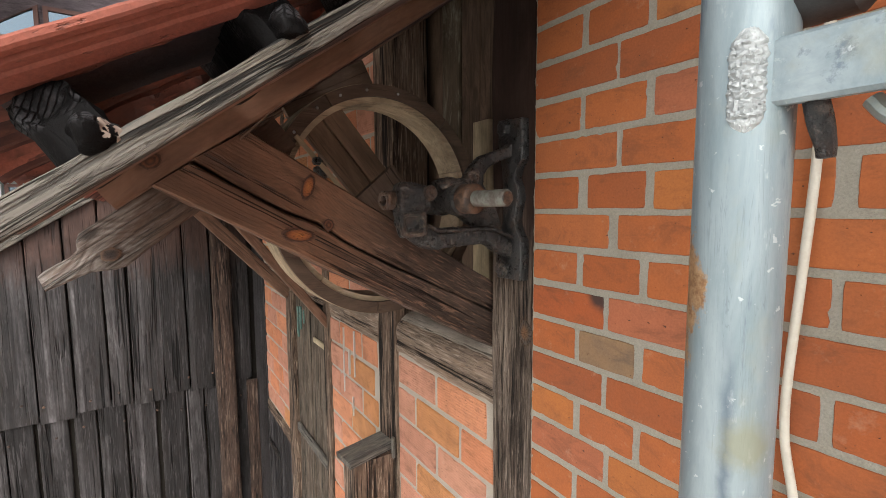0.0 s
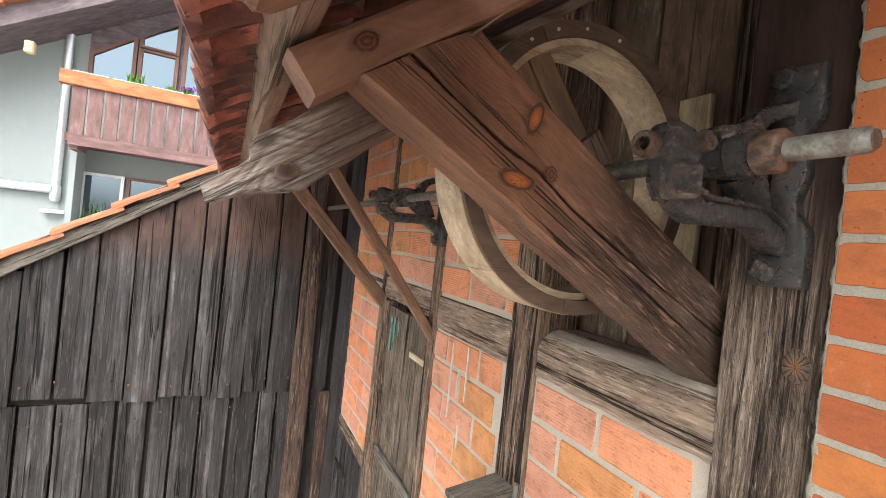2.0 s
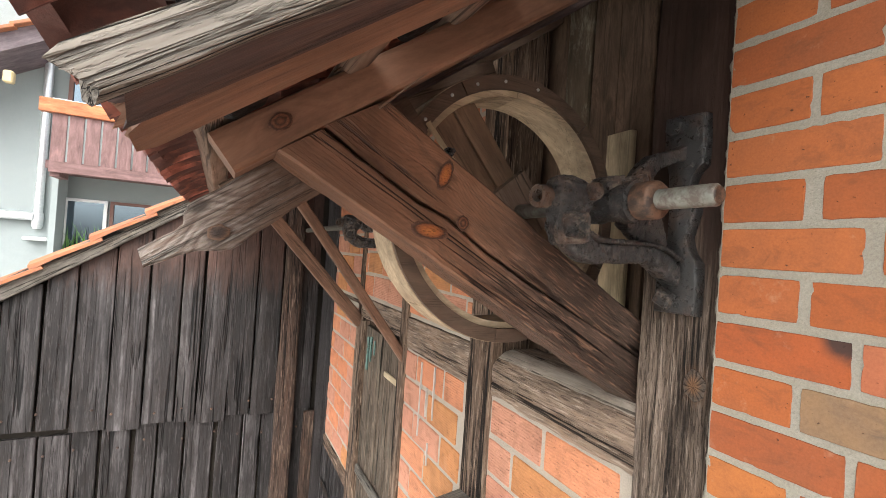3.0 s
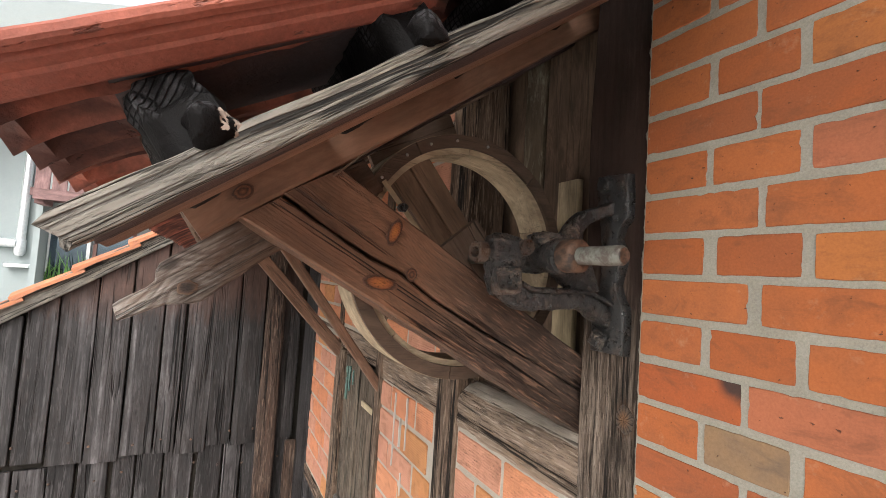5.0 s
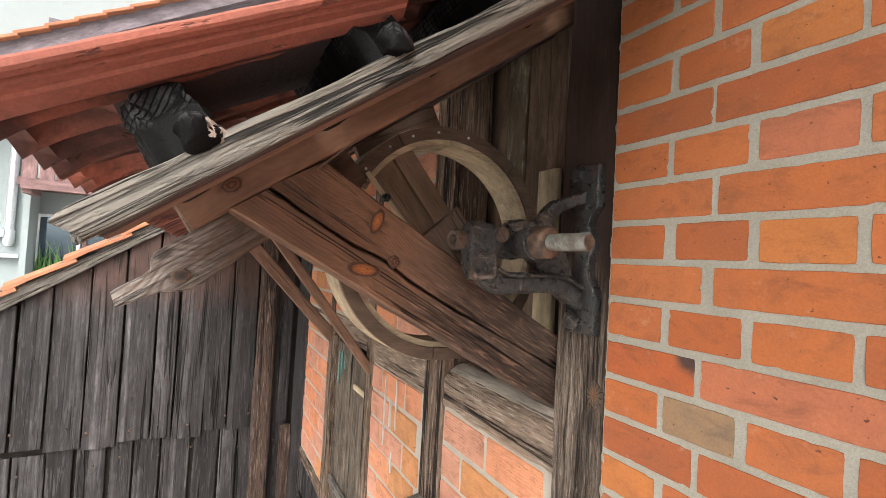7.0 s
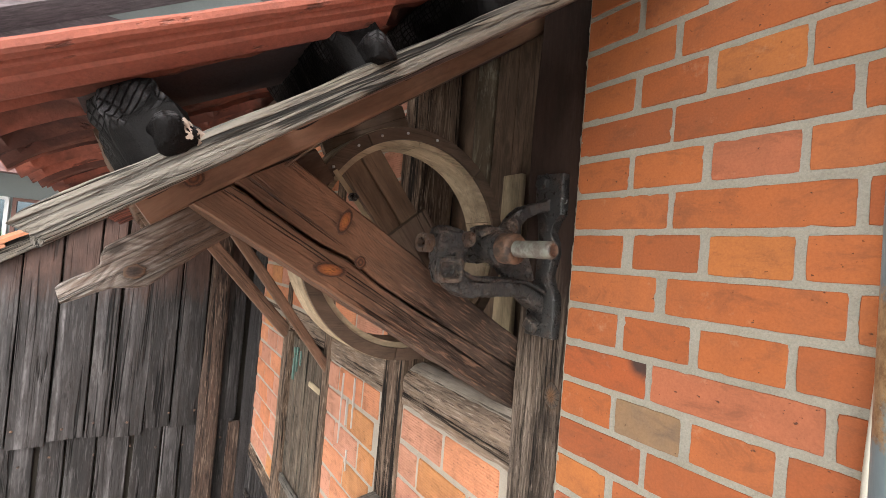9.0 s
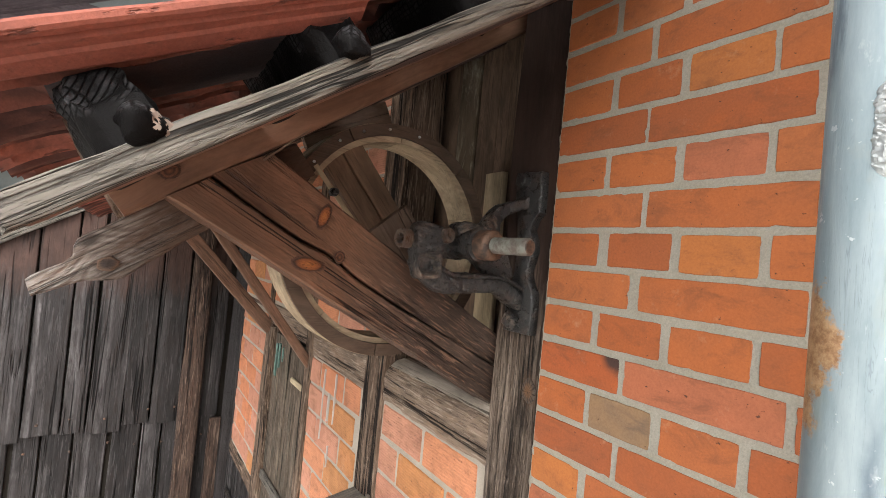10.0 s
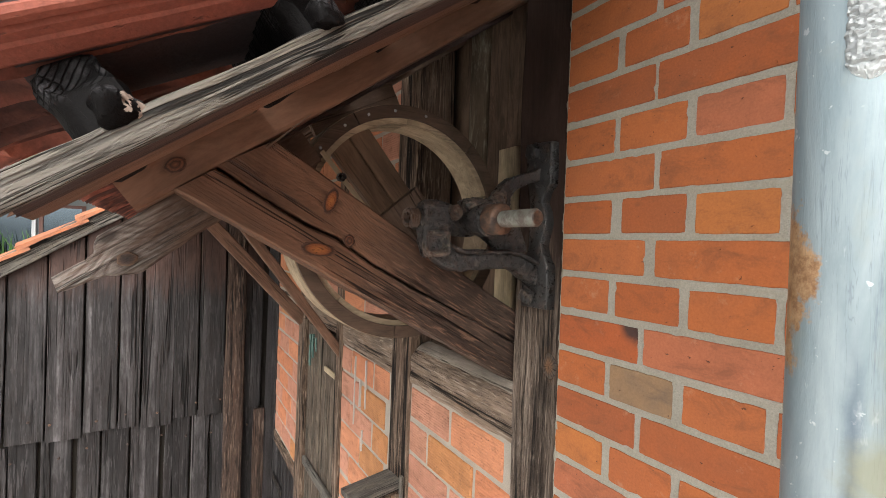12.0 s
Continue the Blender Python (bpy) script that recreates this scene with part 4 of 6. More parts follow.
def build_shed():
    joints = [-2.6, -2.4, -2.2, -2.0, -1.8, -1.58, -1.38, -1.18, -0.98, -0.772, -0.594, -0.39, -0.187, 0.011, 0.151, 0.352, 0.525, 0.708, 0.80, 0.99]
    rnd = random.Random(5)
    for i, (a, b) in enumerate(zip(joints, joints[1:])):
        top = verge_z((a + b) / 2)
        off = rnd.uniform(0, 0.012)
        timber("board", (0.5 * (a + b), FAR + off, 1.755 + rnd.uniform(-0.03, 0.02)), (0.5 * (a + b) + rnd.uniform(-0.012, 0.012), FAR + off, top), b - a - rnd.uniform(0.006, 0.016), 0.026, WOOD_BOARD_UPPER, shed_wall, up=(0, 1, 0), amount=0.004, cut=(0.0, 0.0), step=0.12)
    joints = [-2.6, -2.42, -2.24, -2.06, -1.88, -1.70, -1.52, -1.34, -1.16, -0.95, -0.75, -0.573, -0.412, -0.226, -0.079, 0.092, 0.291, 0.481, 0.621, 0.80, 0.99]
    for i, (a, b) in enumerate(zip(joints, joints[1:])):
        top = 1.79 if a > -0.6 else 1.72
        off = 0.03 + rnd.uniform(0, 0.012)
        timber("board", (0.5 * (a + b), FAR + off, 0.05), (0.5 * (a + b) + rnd.uniform(-0.012, 0.012), FAR + off, top), b - a - rnd.uniform(0.008, 0.024), 0.026, WOOD_BOARD, shed_wall, up=(0, 1, 0), amount=0.004, step=0.12)
    nail = mesh_of(lathe_bm([(0.0, 0.005), (0.003, 0.009), (0.006, 0.009)], 7), "nail", RUSTY)
    spots = random.Random(12)
    for i, x in enumerate(np.arange(-1.9, 0.95, 0.197)):
        for z in (1.86, 1.62):
            under(new("nail", nail), shed_wall, pose(x + spots.uniform(-0.05, 0.05), FAR - 0.022 + (0.03 if z < 1.7 else 0.0), z + spots.uniform(-0.03, 0.03), 0, 0, 90))
    # added dark sheets give the gaps between shed boards their painted shade
    part("backing", box_bm(-2.6, 1.3, FAR + 0.07, FAR + 0.12, 0.0, 1.45), GAP_SHADE, shed_wall)
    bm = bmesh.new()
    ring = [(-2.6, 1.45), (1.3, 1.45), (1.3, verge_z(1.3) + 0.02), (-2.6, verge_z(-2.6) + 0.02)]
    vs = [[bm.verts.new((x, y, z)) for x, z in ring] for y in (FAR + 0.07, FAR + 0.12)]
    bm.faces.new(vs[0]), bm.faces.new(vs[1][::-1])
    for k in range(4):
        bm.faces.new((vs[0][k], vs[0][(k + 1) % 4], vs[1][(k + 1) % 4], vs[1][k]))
    part("backing", bm, GAP_SHADE, shed_wall)
    timber("board", (0.972, FAR - 0.035, 0.0), (0.972, FAR - 0.035, 1.757), 0.088, 0.024, WOOD_CORNER, shed_wall, "short brown corner board", up=(0, 1, 0), amount=0.004, step=0.08)
    timber("corner_post", (0.775, FAR - 0.055, 0.0), (0.775, FAR - 0.055, verge_z(0.775) - 0.1), 0.145, 0.09, WOOD_CORNER, shed_wall, "round-edged weathered corner post", up=(0, 1, 0), r=0.03, amount=0.008, bow=0.01)


build_shed()


def tile_bm(width, length, waves=2, height=0.022, thick=0.014, lip=0.0):
    """A clay tile: x up the slope, y across, rolled in waves."""
    cols, rows = 6 * waves, 3
    def z(u):
        return height * (0.5 - 0.5 * math.cos(2 * math.pi * waves * u)) ** 0.8
    bm = bmesh.new()
    top = [[bm.verts.new((length * i / rows, width * j / cols, z(j / cols) + thick)) for j in range(cols + 1)] for i in range(rows + 1)]
    low = [[bm.verts.new((length * i / rows, width * j / cols, z(j / cols) - (lip if i == 0 else 0))) for j in range(cols + 1)] for i in range(rows + 1)]
    for i in range(rows):
        for j in range(cols):
            bm.faces.new((top[i][j], top[i + 1][j], top[i + 1][j + 1], top[i][j + 1]))
            bm.faces.new((low[i][j], low[i][j + 1], low[i + 1][j + 1], low[i + 1][j]))
    for i in range(rows):
        bm.faces.new((top[i][0], low[i][0], low[i + 1][0], top[i + 1][0]))
        bm.faces.new((top[i][-1], top[i + 1][-1], low[i + 1][-1], low[i][-1]))
    for j in range(cols):
        bm.faces.new((top[0][j], top[0][j + 1], low[0][j + 1], low[0][j]))
        bm.faces.new((top[-1][j], low[-1][j], low[-1][j + 1], top[-1][j + 1]))
    return bm


def build_shed_roof():
    roof = thing("shed_roof", "shed roof verge of stepped orange clay tiles over a grey board", "roof", (0, FAR, 3.3))
    timber("verge_board", (-2.6, FAR - 0.045, verge_z(-2.6) + 0.018), (0.30, FAR - 0.045, verge_z(0.30) + 0.018), 0.03, 0.115, WOOD_GREY, roof, "grey weathered verge board", amount=0.004)
    mesh = mesh_of(tile_bm(0.24, 0.42, 1, 0.03, 0.02, 0.012), "tile", TILE_ORANGE, True)
    slope = math.atan(VERGE)
    step = 0.36
    for i in range(9):
        x = 0.06 - step * math.cos(slope) * i - 0.30
        for j in range(5):
            ob = new("tile", mesh)
            under(ob, roof, pose(x, FAR - 0.09 + 0.235 * j, verge_z(x) + 0.078, 0, -math.degrees(slope) + 5.0, 0))
    for j in range(5):
        timber("sarking_board", (-2.6, FAR + 0.1 + 0.15 * j, verge_z(-2.6) + 0.02), (0.3, FAR + 0.1 + 0.15 * j, verge_z(0.3) + 0.02), 0.148, 0.02, WOOD_BOARD, roof, amount=0.001, step=0.5)


build_shed_roof()

# ---- canopy over the shaft ----
PITCH = 0.735


def under_rafter(x):
    return 3.203 + PITCH * (x - 0.239)


canopy = thing("canopy_roof", "tiled lean-to canopy on brown timbers over the shaft", "canopy", (1.03, 2.4, 3.2))


def knot(x, y, z, length, height, parent, turn=0.0, facing=-90, material=None, label="orange resin knot", deep=0.0014):
    """A lens-shaped knot let into a face."""
    bm = bmesh.new()
    bmesh.ops.create_uvsphere(bm, u_segments=20, v_segments=10, radius=1.0)
    for v in bm.verts:
        k = 1.0 + 0.22 * noise.noise(Vector((v.co.x * 1.7 + x * 90, 0.0, v.co.z * 1.7)))
        v.co = Vector((v.co.x * k * length / 2, v.co.y * deep, v.co.z * k * height / 2))
    part("knot", bm, material or KNOT, parent, label, pose(x, y, z, 0, turn, facing + 90), True)


def char_bm(k):
    """A burnt timber end along x with a broken, lumpy face at x = 0."""
    rings = []
    n, m = 30, 36
    for i in range(n + 1):
        f = i / n
        ring = []
        for j in range(m):
            q = 2 * math.pi * j / m
            c, s = math.cos(q), math.sin(q)
            y = 0.026 * math.copysign(abs(c) ** 0.28, c)
            z = 0.038 * math.copysign(abs(s) ** 0.28, s)
            near = max(0.0, 1 - f / 0.16)
            k0 = 1 - 0.3 * near ** 2
            set_back = 0.016 * max(0.0, 0.4 + s) * (1 - f)
            p = Vector((0.235 * f ** 1.5 + set_back, y * k0 - 0.006 * near, z * k0 - 0.010 * near))
            o = Vector((k * 5.1, 2.0, 7.0))
            p += noise.noise_vector(p * 42 + o) * 0.006 + noise.noise_vector(p * 130 + o) * 0.002
            ring.append(p)
        rings.append(ring)
    return loft(rings)


def build_canopy():
    def rafter(y, x0, x1, w, h, material, name="rafter", drop=0.0, label="", **kw):
        z = lambda x: under_rafter(x) - drop
        lift = Vector((-PITCH, 0, 1)).normalized() * (h / 2)
        timber(name, Vector((x0, y, z(x0))) + lift, Vector((x1, y, z(x1))) + lift, w, h, material, canopy, label, **kw)
    rafter(1.125, 0.240, 1.22, 0.07, 0.064, WOOD_RAFTER, label="brown rafter with a sawn end", step=0.02, amount=0.003, r=0.008)
    knot(0.2935, 1.0875, under_rafter(0.240) + 0.082, 0.036, 0.026, canopy, -36, -90, RED_KNOT, "dark ringed knot in the rafter")
    for y in (1.62, 2.36, 3.10, 3.85):
        rafter(y, 0.24, 1.22, 0.07, 0.044, WOOD_AGED)
    # flat verge board: weathered along its outer edge, dark below
    up = Vector((-0.74, 0, 1)).normalized()
    line = lambda x, y, dz=0.0: Vector((x, y, 3.0464 + 0.7402 * x + dz))
    timber("verge_board", line(0.174, 0.669) + up * 0.0135, line(1.30, 0.669) + up * 0.0135, 0.016, 0.027, WOOD_GREY, canopy, "silver-grey weathered verge board with a split end", up=up, step=0.006, amount=0.0032, scale=40, cut=(0.004, 0), frayed=0.022)
    timber("verge_board", line(0.176, 0.716, 0.002) + up * 0.013, line(1.30, 0.716, 0.002) + up * 0.013, 0.080, 0.024, WOOD_DARK, canopy, "dark underside of the verge board", up=up, step=0.02, amount=0.005, frayed=0.02)
    timber("verge_board", line(0.170, 0.810, 0.008) + up * 0.013, line(1.30, 0.810, 0.008) + up * 0.013, 0.108, 0.022, WOOD_BROWN, canopy, "brown inner verge board", up=up, step=0.03, amount=0.003, frayed=0.02)
    # battens, their near ends charred
    for k in range(6):
        x = 0.222 + 0.172 * k
        base = Vector((x, 0, 3.272 + 0.127 * k))
        mid, far = Vector((0, 0.90, 0)), Vector((0, 4.12, 0))
        if k == 0:
            timber("batten", (0.2025, 0.88, 3.295), (0.2025, 4.12, 3.295), 0.047, 0.049, WOOD_AGED, canopy, "cracked grey-brown eaves batten", up=(-PITCH, 0, 1), step=0.05, amount=0.004)
        else:
            timber("batten", base + mid, base + far, 0.045, 0.028, WOOD_AGED, canopy, up=(-PITCH, 0, 1), step=0.2, amount=0.001)
        end = part("charred_batten_end", char_bm(k), CHAR, canopy, "charred broken batten end", pose_along(base + Vector((0.004, 0.665, 0.006)), base + mid, (-PITCH, 0, 1)), True)
        if k < 2:
            bm = bmesh.new()
            bmesh.ops.create_icosphere(bm, subdivisions=3, radius=0.0185)
            roughen(bm, 0.008, 45, 3 + k)
            roughen(bm, 0.003, 130, 5 + k)
            part("charred_lump", bm, CHAR, end, "burnt round lump", Matrix.Translation(base + Vector((0.021, 0.668, -0.003))), True)
            if k:
                continue
            bm = bmesh.new()
            bmesh.ops.create_icosphere(bm, subdivisions=6, radius=0.0185)
            roughen(bm, 0.008, 45, 3 + k)
            roughen(bm, 0.003, 130, 5 + k)
            away = Vector((0.75, -0.5, 0.35)).normalized()
            bare = [f for f in bm.faces if f.calc_center_median().normalized().dot(away) + 0.35 * noise.noise(f.calc_center_median() * 120) + 0.12 * noise.noise(f.calc_center_median() * 420) < 0.88]
            bmesh.ops.delete(bm, geom=bare, context="FACES")
            for v in bm.verts:
                v.co *= 1.045
            part("ash_crust", bm, ASH, end, "pale ash crust", Matrix.Translation(base + Vector((0.021, 0.668, -0.003))), True)


build_canopy()


def ribbed_tile_bm(width, length):
    """An interlocking clay tile: rolled on top, ribbed and barred below, scalloped at its foot."""
    cols, rows = 30, 18
    bm = bmesh.new()
    grid = {}
    for side in (0, 1):
        for i in range(rows + 1):
            for j in range(cols + 1):
                u, x = j / cols, length * i / rows
                roll = 0.012 * (0.5 - 0.5 * math.cos(6 * math.pi * u)) ** 0.7
                z = roll + 0.012
                if not side:
                    bar = 0.017 if i % 4 == 1 else 0.0
                    rim = 0.015 if j in (0, 1, 10, 11, 20, 21, 29, 30) else 0.0
                    z = roll - max(bar, rim) - (0.006 if i == 0 else 0.0)
                grid[side, i, j] = bm.verts.new((x, width * u, z))
    for i in range(rows):
        for j in range(cols):
            bm.faces.new((grid[1, i, j], grid[1, i + 1, j], grid[1, i + 1, j + 1], grid[1, i, j + 1]))
            bm.faces.new((grid[0, i, j], grid[0, i, j + 1], grid[0, i + 1, j + 1], grid[0, i + 1, j]))
    for i in range(rows):
        for j in (0, cols):
            bm.faces.new((grid[1, i, j], grid[0, i, j], grid[0, i + 1, j], grid[1, i + 1, j]))
    for j in range(cols):
        for i in (0, rows):
            bm.faces.new((grid[1, i, j], grid[1, i, j + 1], grid[0, i, j + 1], grid[0, i, j]))
    return bm


def build_canopy_tiles():
    mesh = mesh_of(ribbed_tile_bm(0.203, 0.33), "tile", TILE_SOOTY, True)
    rnd = random.Random(8)
    for i in range(4):
        x = 0.094 + 0.28 * i
        z = 3.263 + PITCH * 0.28 * i
        for j in range(16):
            ob = new("tile", mesh)
            under(ob, canopy, pose(x + rnd.uniform(-0.006, 0.006), 0.722 + 0.206 * j, z + rnd.uniform(-0.002, 0.002), 0, -30.5 + rnd.uniform(-0.5, 0.5), rnd.uniform(-0.8, 0.8)))
    # verge tiles: an upright moulded flange, its inner side dark with soot and painted-in shade
    flange = [(0.048, 0.012), (0.040, 0.0085), (0.036, 0.0085), (0.034, 0.0095), (0.022, 0.0150), (0.0205, 0.0185), (0.012, 0.0215), (0.0105, 0.0265), (0.008, 0.0265), (0.0065, 0.0245), (0.001, 0.0265), (-0.001, 0.029), (-0.001, 0.034), (0.002, 0.037), (0.09, 0.039), (0.09, 0.026), (0.05, 0.022)]
    web = [(0.042, 0.0105), (0.046, 0.017), (0.08, 0.018), (0.13, 0.013), (0.20, 0.009), (0.20, 0.022), (0.042, 0.020)]
    for i in range(4):
        x = 0.068 + 0.365 * i
        z = 3.2255 + 0.2015 * i + (0.028 if i else 0.0)
        at = pose(x, 0.650 + (0.012 if i else 0.0), z, 0, -28.95, 0)
        tile = None
        for name, profile, material, label in (("verge_tile", flange, TILE, "verge tile with a moulded flange"), ("inner_side", web, SOOT_SHADE_CLAY, "inner side dark with soot and painted shade")):
            rings = []
            for k in range(61 if name == "verge_tile" else 43):
                f = k / 60 if name == "verge_tile" else 0.3 + k / 60
                end = max(0.0, f - 0.95) / 0.05
                ring = []
                for y, zz in profile:
                    if name == "inner_side":
                        y = 0.042 + (y - 0.042) * min(1.0, 0.5 + 1.1 * f)
                    d = noise.noise_vector(Vector((f * 14 + 3 * i, y * 60, zz * 60)))
                    e = noise.noise_vector(Vector((f * 70 + 3 * i, y * 150, zz * 150)))
                    ring.append(Vector((0.428 * f + 0.016 * end * d.x, y + 0.0006 * d.y + 0.0002 * e.y, zz + 0.0006 * d.z + 0.0002 * e.z)))
                rings.append(ring)
            ob = part(name, loft(rings), material, tile or canopy, label, at, False)
            tile = tile or ob


build_canopy_tiles()


def strip_between(upper, lower, y0, y1, m, seed):
    """A slab between two lines of (x, z) points of equal length, in the frame of m."""
    rings = []
    deep = [y0 + 0.004, y0, y0, y0 + 0.004, y1 - 0.004, y1, y1, y1 - 0.004]
    for (xa, za), (xb, zb) in zip(upper, lower):
        a, b = Vector((xa, 0, za)), Vector((xb, 0, zb))
        d = (b - a).normalized() * 0.004
        pts = [a, a + d, b - d, b, b, b - d, a + d, a]
        rings.append([m.inverted() @ Vector((p.x, y, p.z)) for p, y in zip(pts, deep)])
    bm = loft(rings)
    roughen(bm, 0.0035, 16, seed)
    return bm


def blend(points, n):
    """n + 1 even steps along a line of (x, z) points."""
    p = np.array(points)
    s = np.concatenate([[0], np.cumsum(np.hypot(*np.diff(p, axis=0).T))])
    t = np.linspace(0, s[-1], n + 1)
    return list(zip(np.interp(t, s, p[:, 0]), np.interp(t, s, p[:, 1])))


def build_brace():
    m = BRACE_POSE
    n = 26
    crack = blend([(0.355, 3.290), (0.385, 3.272), (0.467, 3.223), (0.522, 3.195), (0.58, 3.172), (0.656, 3.122), (0.751, 3.072), (0.855, 3.022), (0.953, 2.974), (1.075, 2.912)], n)
    top = blend([(0.452, 3.352), (1.062, 3.0), (1.075, 2.988)], n)
    low = blend([(0.293, 3.245), (0.587, 3.082), (1.075, 2.812)], n)
    gap = [0.0014 + 0.0048 * math.sin(math.pi * min(1, i / n * 1.4)) * (0.5 + 0.5 * noise.noise(Vector((i * 0.6, 3, 1)))) for i in range(n + 1)]
    up = strip_between(top, [(x, z + g) for (x, z), g in zip(crack, gap)], 1.09, 1.175, m, 1.0)
    down = strip_between([(x, z - g) for (x, z), g in zip(crack, gap)], low, 1.088, 1.18, m, 4.0)
    me = bpy.data.meshes.new("half")
    up.to_mesh(me)
    down.from_mesh(me)
    brace = part("brace", down, WOOD_BRACE, canopy, "heavy brown diagonal brace with a long crack", m)
    up.free()
    knot(0.537, 1.0850, 3.150, 0.072, 0.030, brace, 6)
    knot(0.601, 1.0875, 3.169, 0.024, 0.026, brace, 0, -90, RED_KNOT, "small reddish knot with a dark ring")
    knot(0.560, 1.0875, 3.246, 0.026, 0.060, brace, 20)
    # projecting timber with a rotted tip
    m = TIP_POSE
    n = 30
    top = blend([(0.120, 3.090), (0.144, 3.108), (0.170, 3.122), (0.179, 3.135), (0.174, 3.155), (0.202, 3.178), (0.231, 3.199), (0.271, 3.236), (0.305, 3.262), (0.52, 3.405)], n)
    low = blend([(0.129, 3.064), (0.160, 3.076), (0.195, 3.090), (0.220, 3.094), (0.241, 3.095), (0.257, 3.106), (0.286, 3.132), (0.326, 3.163), (0.397, 3.216), (0.57, 3.345)], n)
    tip = part("lookout", strip_between(top, low, 1.195, 1.262, m, 8.0), WOOD_TIP, canopy, "grey projecting timber with a rotted stepped tip", m)
    knot(0.223, 1.1910, 3.122, 0.034, 0.024, tip, -20, -90, DARK_KNOT, "dark knot hole")
    timber("strut", (0.40, 2.36, 3.44), (1.045, 2.36, 2.60), 0.04, 0.042, WOOD_BROWN, canopy, "thin brown strut", amount=0.003, step=0.03)
    timber("strut", (0.395, 3.085, 3.352), (1.030, 3.085, 2.660), 0.055, 0.072, WOOD_BROWN, canopy, "brown strut", amount=0.004, step=0.03)
    timber("splinter", (0.436, 1.084, 3.333), (0.515, 1.084, 3.410), 0.003, 0.0045, WOOD_AGED, canopy, "pale splintered lath edge", step=0.01, amount=0.002, taper=0.4)
    timber("splinter", (0.365, 1.098, 3.378), (0.455, 1.098, 3.462), 0.003, 0.005, WOOD_AGED, canopy, "pale splintered lath edge", step=0.01, amount=0.002, taper=0.4)
    # loose boards above the wheel
    timber("board", (0.60, 1.42, 3.475), (0.845, 1.42, 3.60), 0.02, 0.075, WOOD_AGED, canopy, "short board end above the wheel", amount=0.002)
    # strip added to stand for the shadow gap along the rafter
    timber("board", (0.33, 1.30, 3.30), (1.15, 1.30, 3.30 + 0.735 * 0.82), 0.05, 0.05, WOOD_DARK, canopy, "dark strip for the shaded gap beside the rafter", amount=0.003)

    knot(1.0240, 0.9325, 2.905, 0.042, 0.056, frame_wall, 0, 0, STAR_KNOT, "cracked knot in the post", 0.0045)


build_brace()


# ---- line shaft, pulley and brackets ----
AX, AZ = 0.835, 3.222


def build_shaft():
    shaft = thing("line_shaft", "dull steel line shaft with a rusty collar", "shaft", (AX, 2.4, AZ))
    part("rod", lathe_bm([(0.0, 0.013), (0.004, 0.0165), (0.40, 0.0165), (1.2, 0.0165), (3.22, 0.0165)]), STEEL, shaft, "", pose(AX, 0.79, AZ, 0, 0, 90), True)
    part("end_face", lathe_bm([(-0.0015, 0.0005), (-0.001, 0.0085), (-0.002, 0.0115), (0.001, 0.0135)], 24), RUSTY, shaft, "dark rusty end face", pose(AX, 0.79, AZ, 0, 0, 90), True)
    part("collar", lathe_bm([(0.0, 0.020), (0.002, 0.028), (0.006, 0.031), (0.036, 0.031), (0.040, 0.026)], 36), RUSTY, shaft, "rusty steel collar", pose(AX, 0.882, AZ, 0, 0, 90), True)


build_shaft()


def build_wheel():
    wheel = thing("pulley_wheel", "wooden belt pulley wheel with a pale bent rim", "pulley wheel", (AX, 1.29, AZ))
    cx, y0, y1, ro, ri = 0.806, 1.235, 1.335, 0.296, 0.25
    def ring(a0, a1, ra, rb, ya, yb, n):
        rings = []
        for k in range(n + 1):
            q = radians(a0 + (a1 - a0) * k / n)
            c, s = math.cos(q), math.sin(q)
            rings.append([Vector((r * c, y, r * s)) for r, y in ((rb, ya), (rb, yb), (ra, yb), (ra, ya))])
        return loft(rings)
    centre = Matrix.Translation((cx, 0, AZ))
    starts = [20, 92, 164, 228, 300]
    for a, b in zip(starts, starts[1:] + [380]):
        part("rim", ring(a, b - 0.4, ri, ro, y0, y1, 18), WOOD_RIM, wheel, "", centre)
    for a, b in zip([50, 122, 196, 264, 336], [122, 196, 264, 336, 410]):
        part("rim_facing", ring(a + 0.3, b - 0.3, ri + 0.014, ro - 0.002, y0 - 0.010, y0, 18), WOOD_FACING, wheel, "dark rim facing", centre)
    for q in (82, 100, 115, 129, 146):
        c, s = math.cos(radians(q)), math.sin(radians(q))
        part("rivet", lathe_bm([(0.0, 0.002), (0.002, 0.0036), (0.004, 0.0036)], 8), ZINC, wheel, "", pose(cx + 0.279 * c, y0 - 0.014, AZ + 0.279 * s, 0, 0, 90))
    d = Vector((math.cos(radians(130)), 0, math.sin(radians(130))))
    c = Vector((cx + 0.012, 1.285, AZ + 0.012))
    for off in (-0.030, 0.030):
        side = Vector((-d.z, 0, d.x)) * off
        timber("arm", c + side - d * 0.252, c + side + d * 0.252, 0.03, 0.058, WOOD_ARM, wheel, "wooden arm plank", up=(-d.z, 0, d.x), amount=0.001)
    for sy in (1.26, 1.31):
        timber("hub_block", Vector((cx + 0.02, sy, AZ)) - d * 0.075, Vector((cx + 0.02, sy, AZ)) + d * 0.065, 0.026, 0.15, WOOD_AGED, wheel, "dark hub block", up=(-d.z, 0, d.x), amount=0.001)


build_wheel()


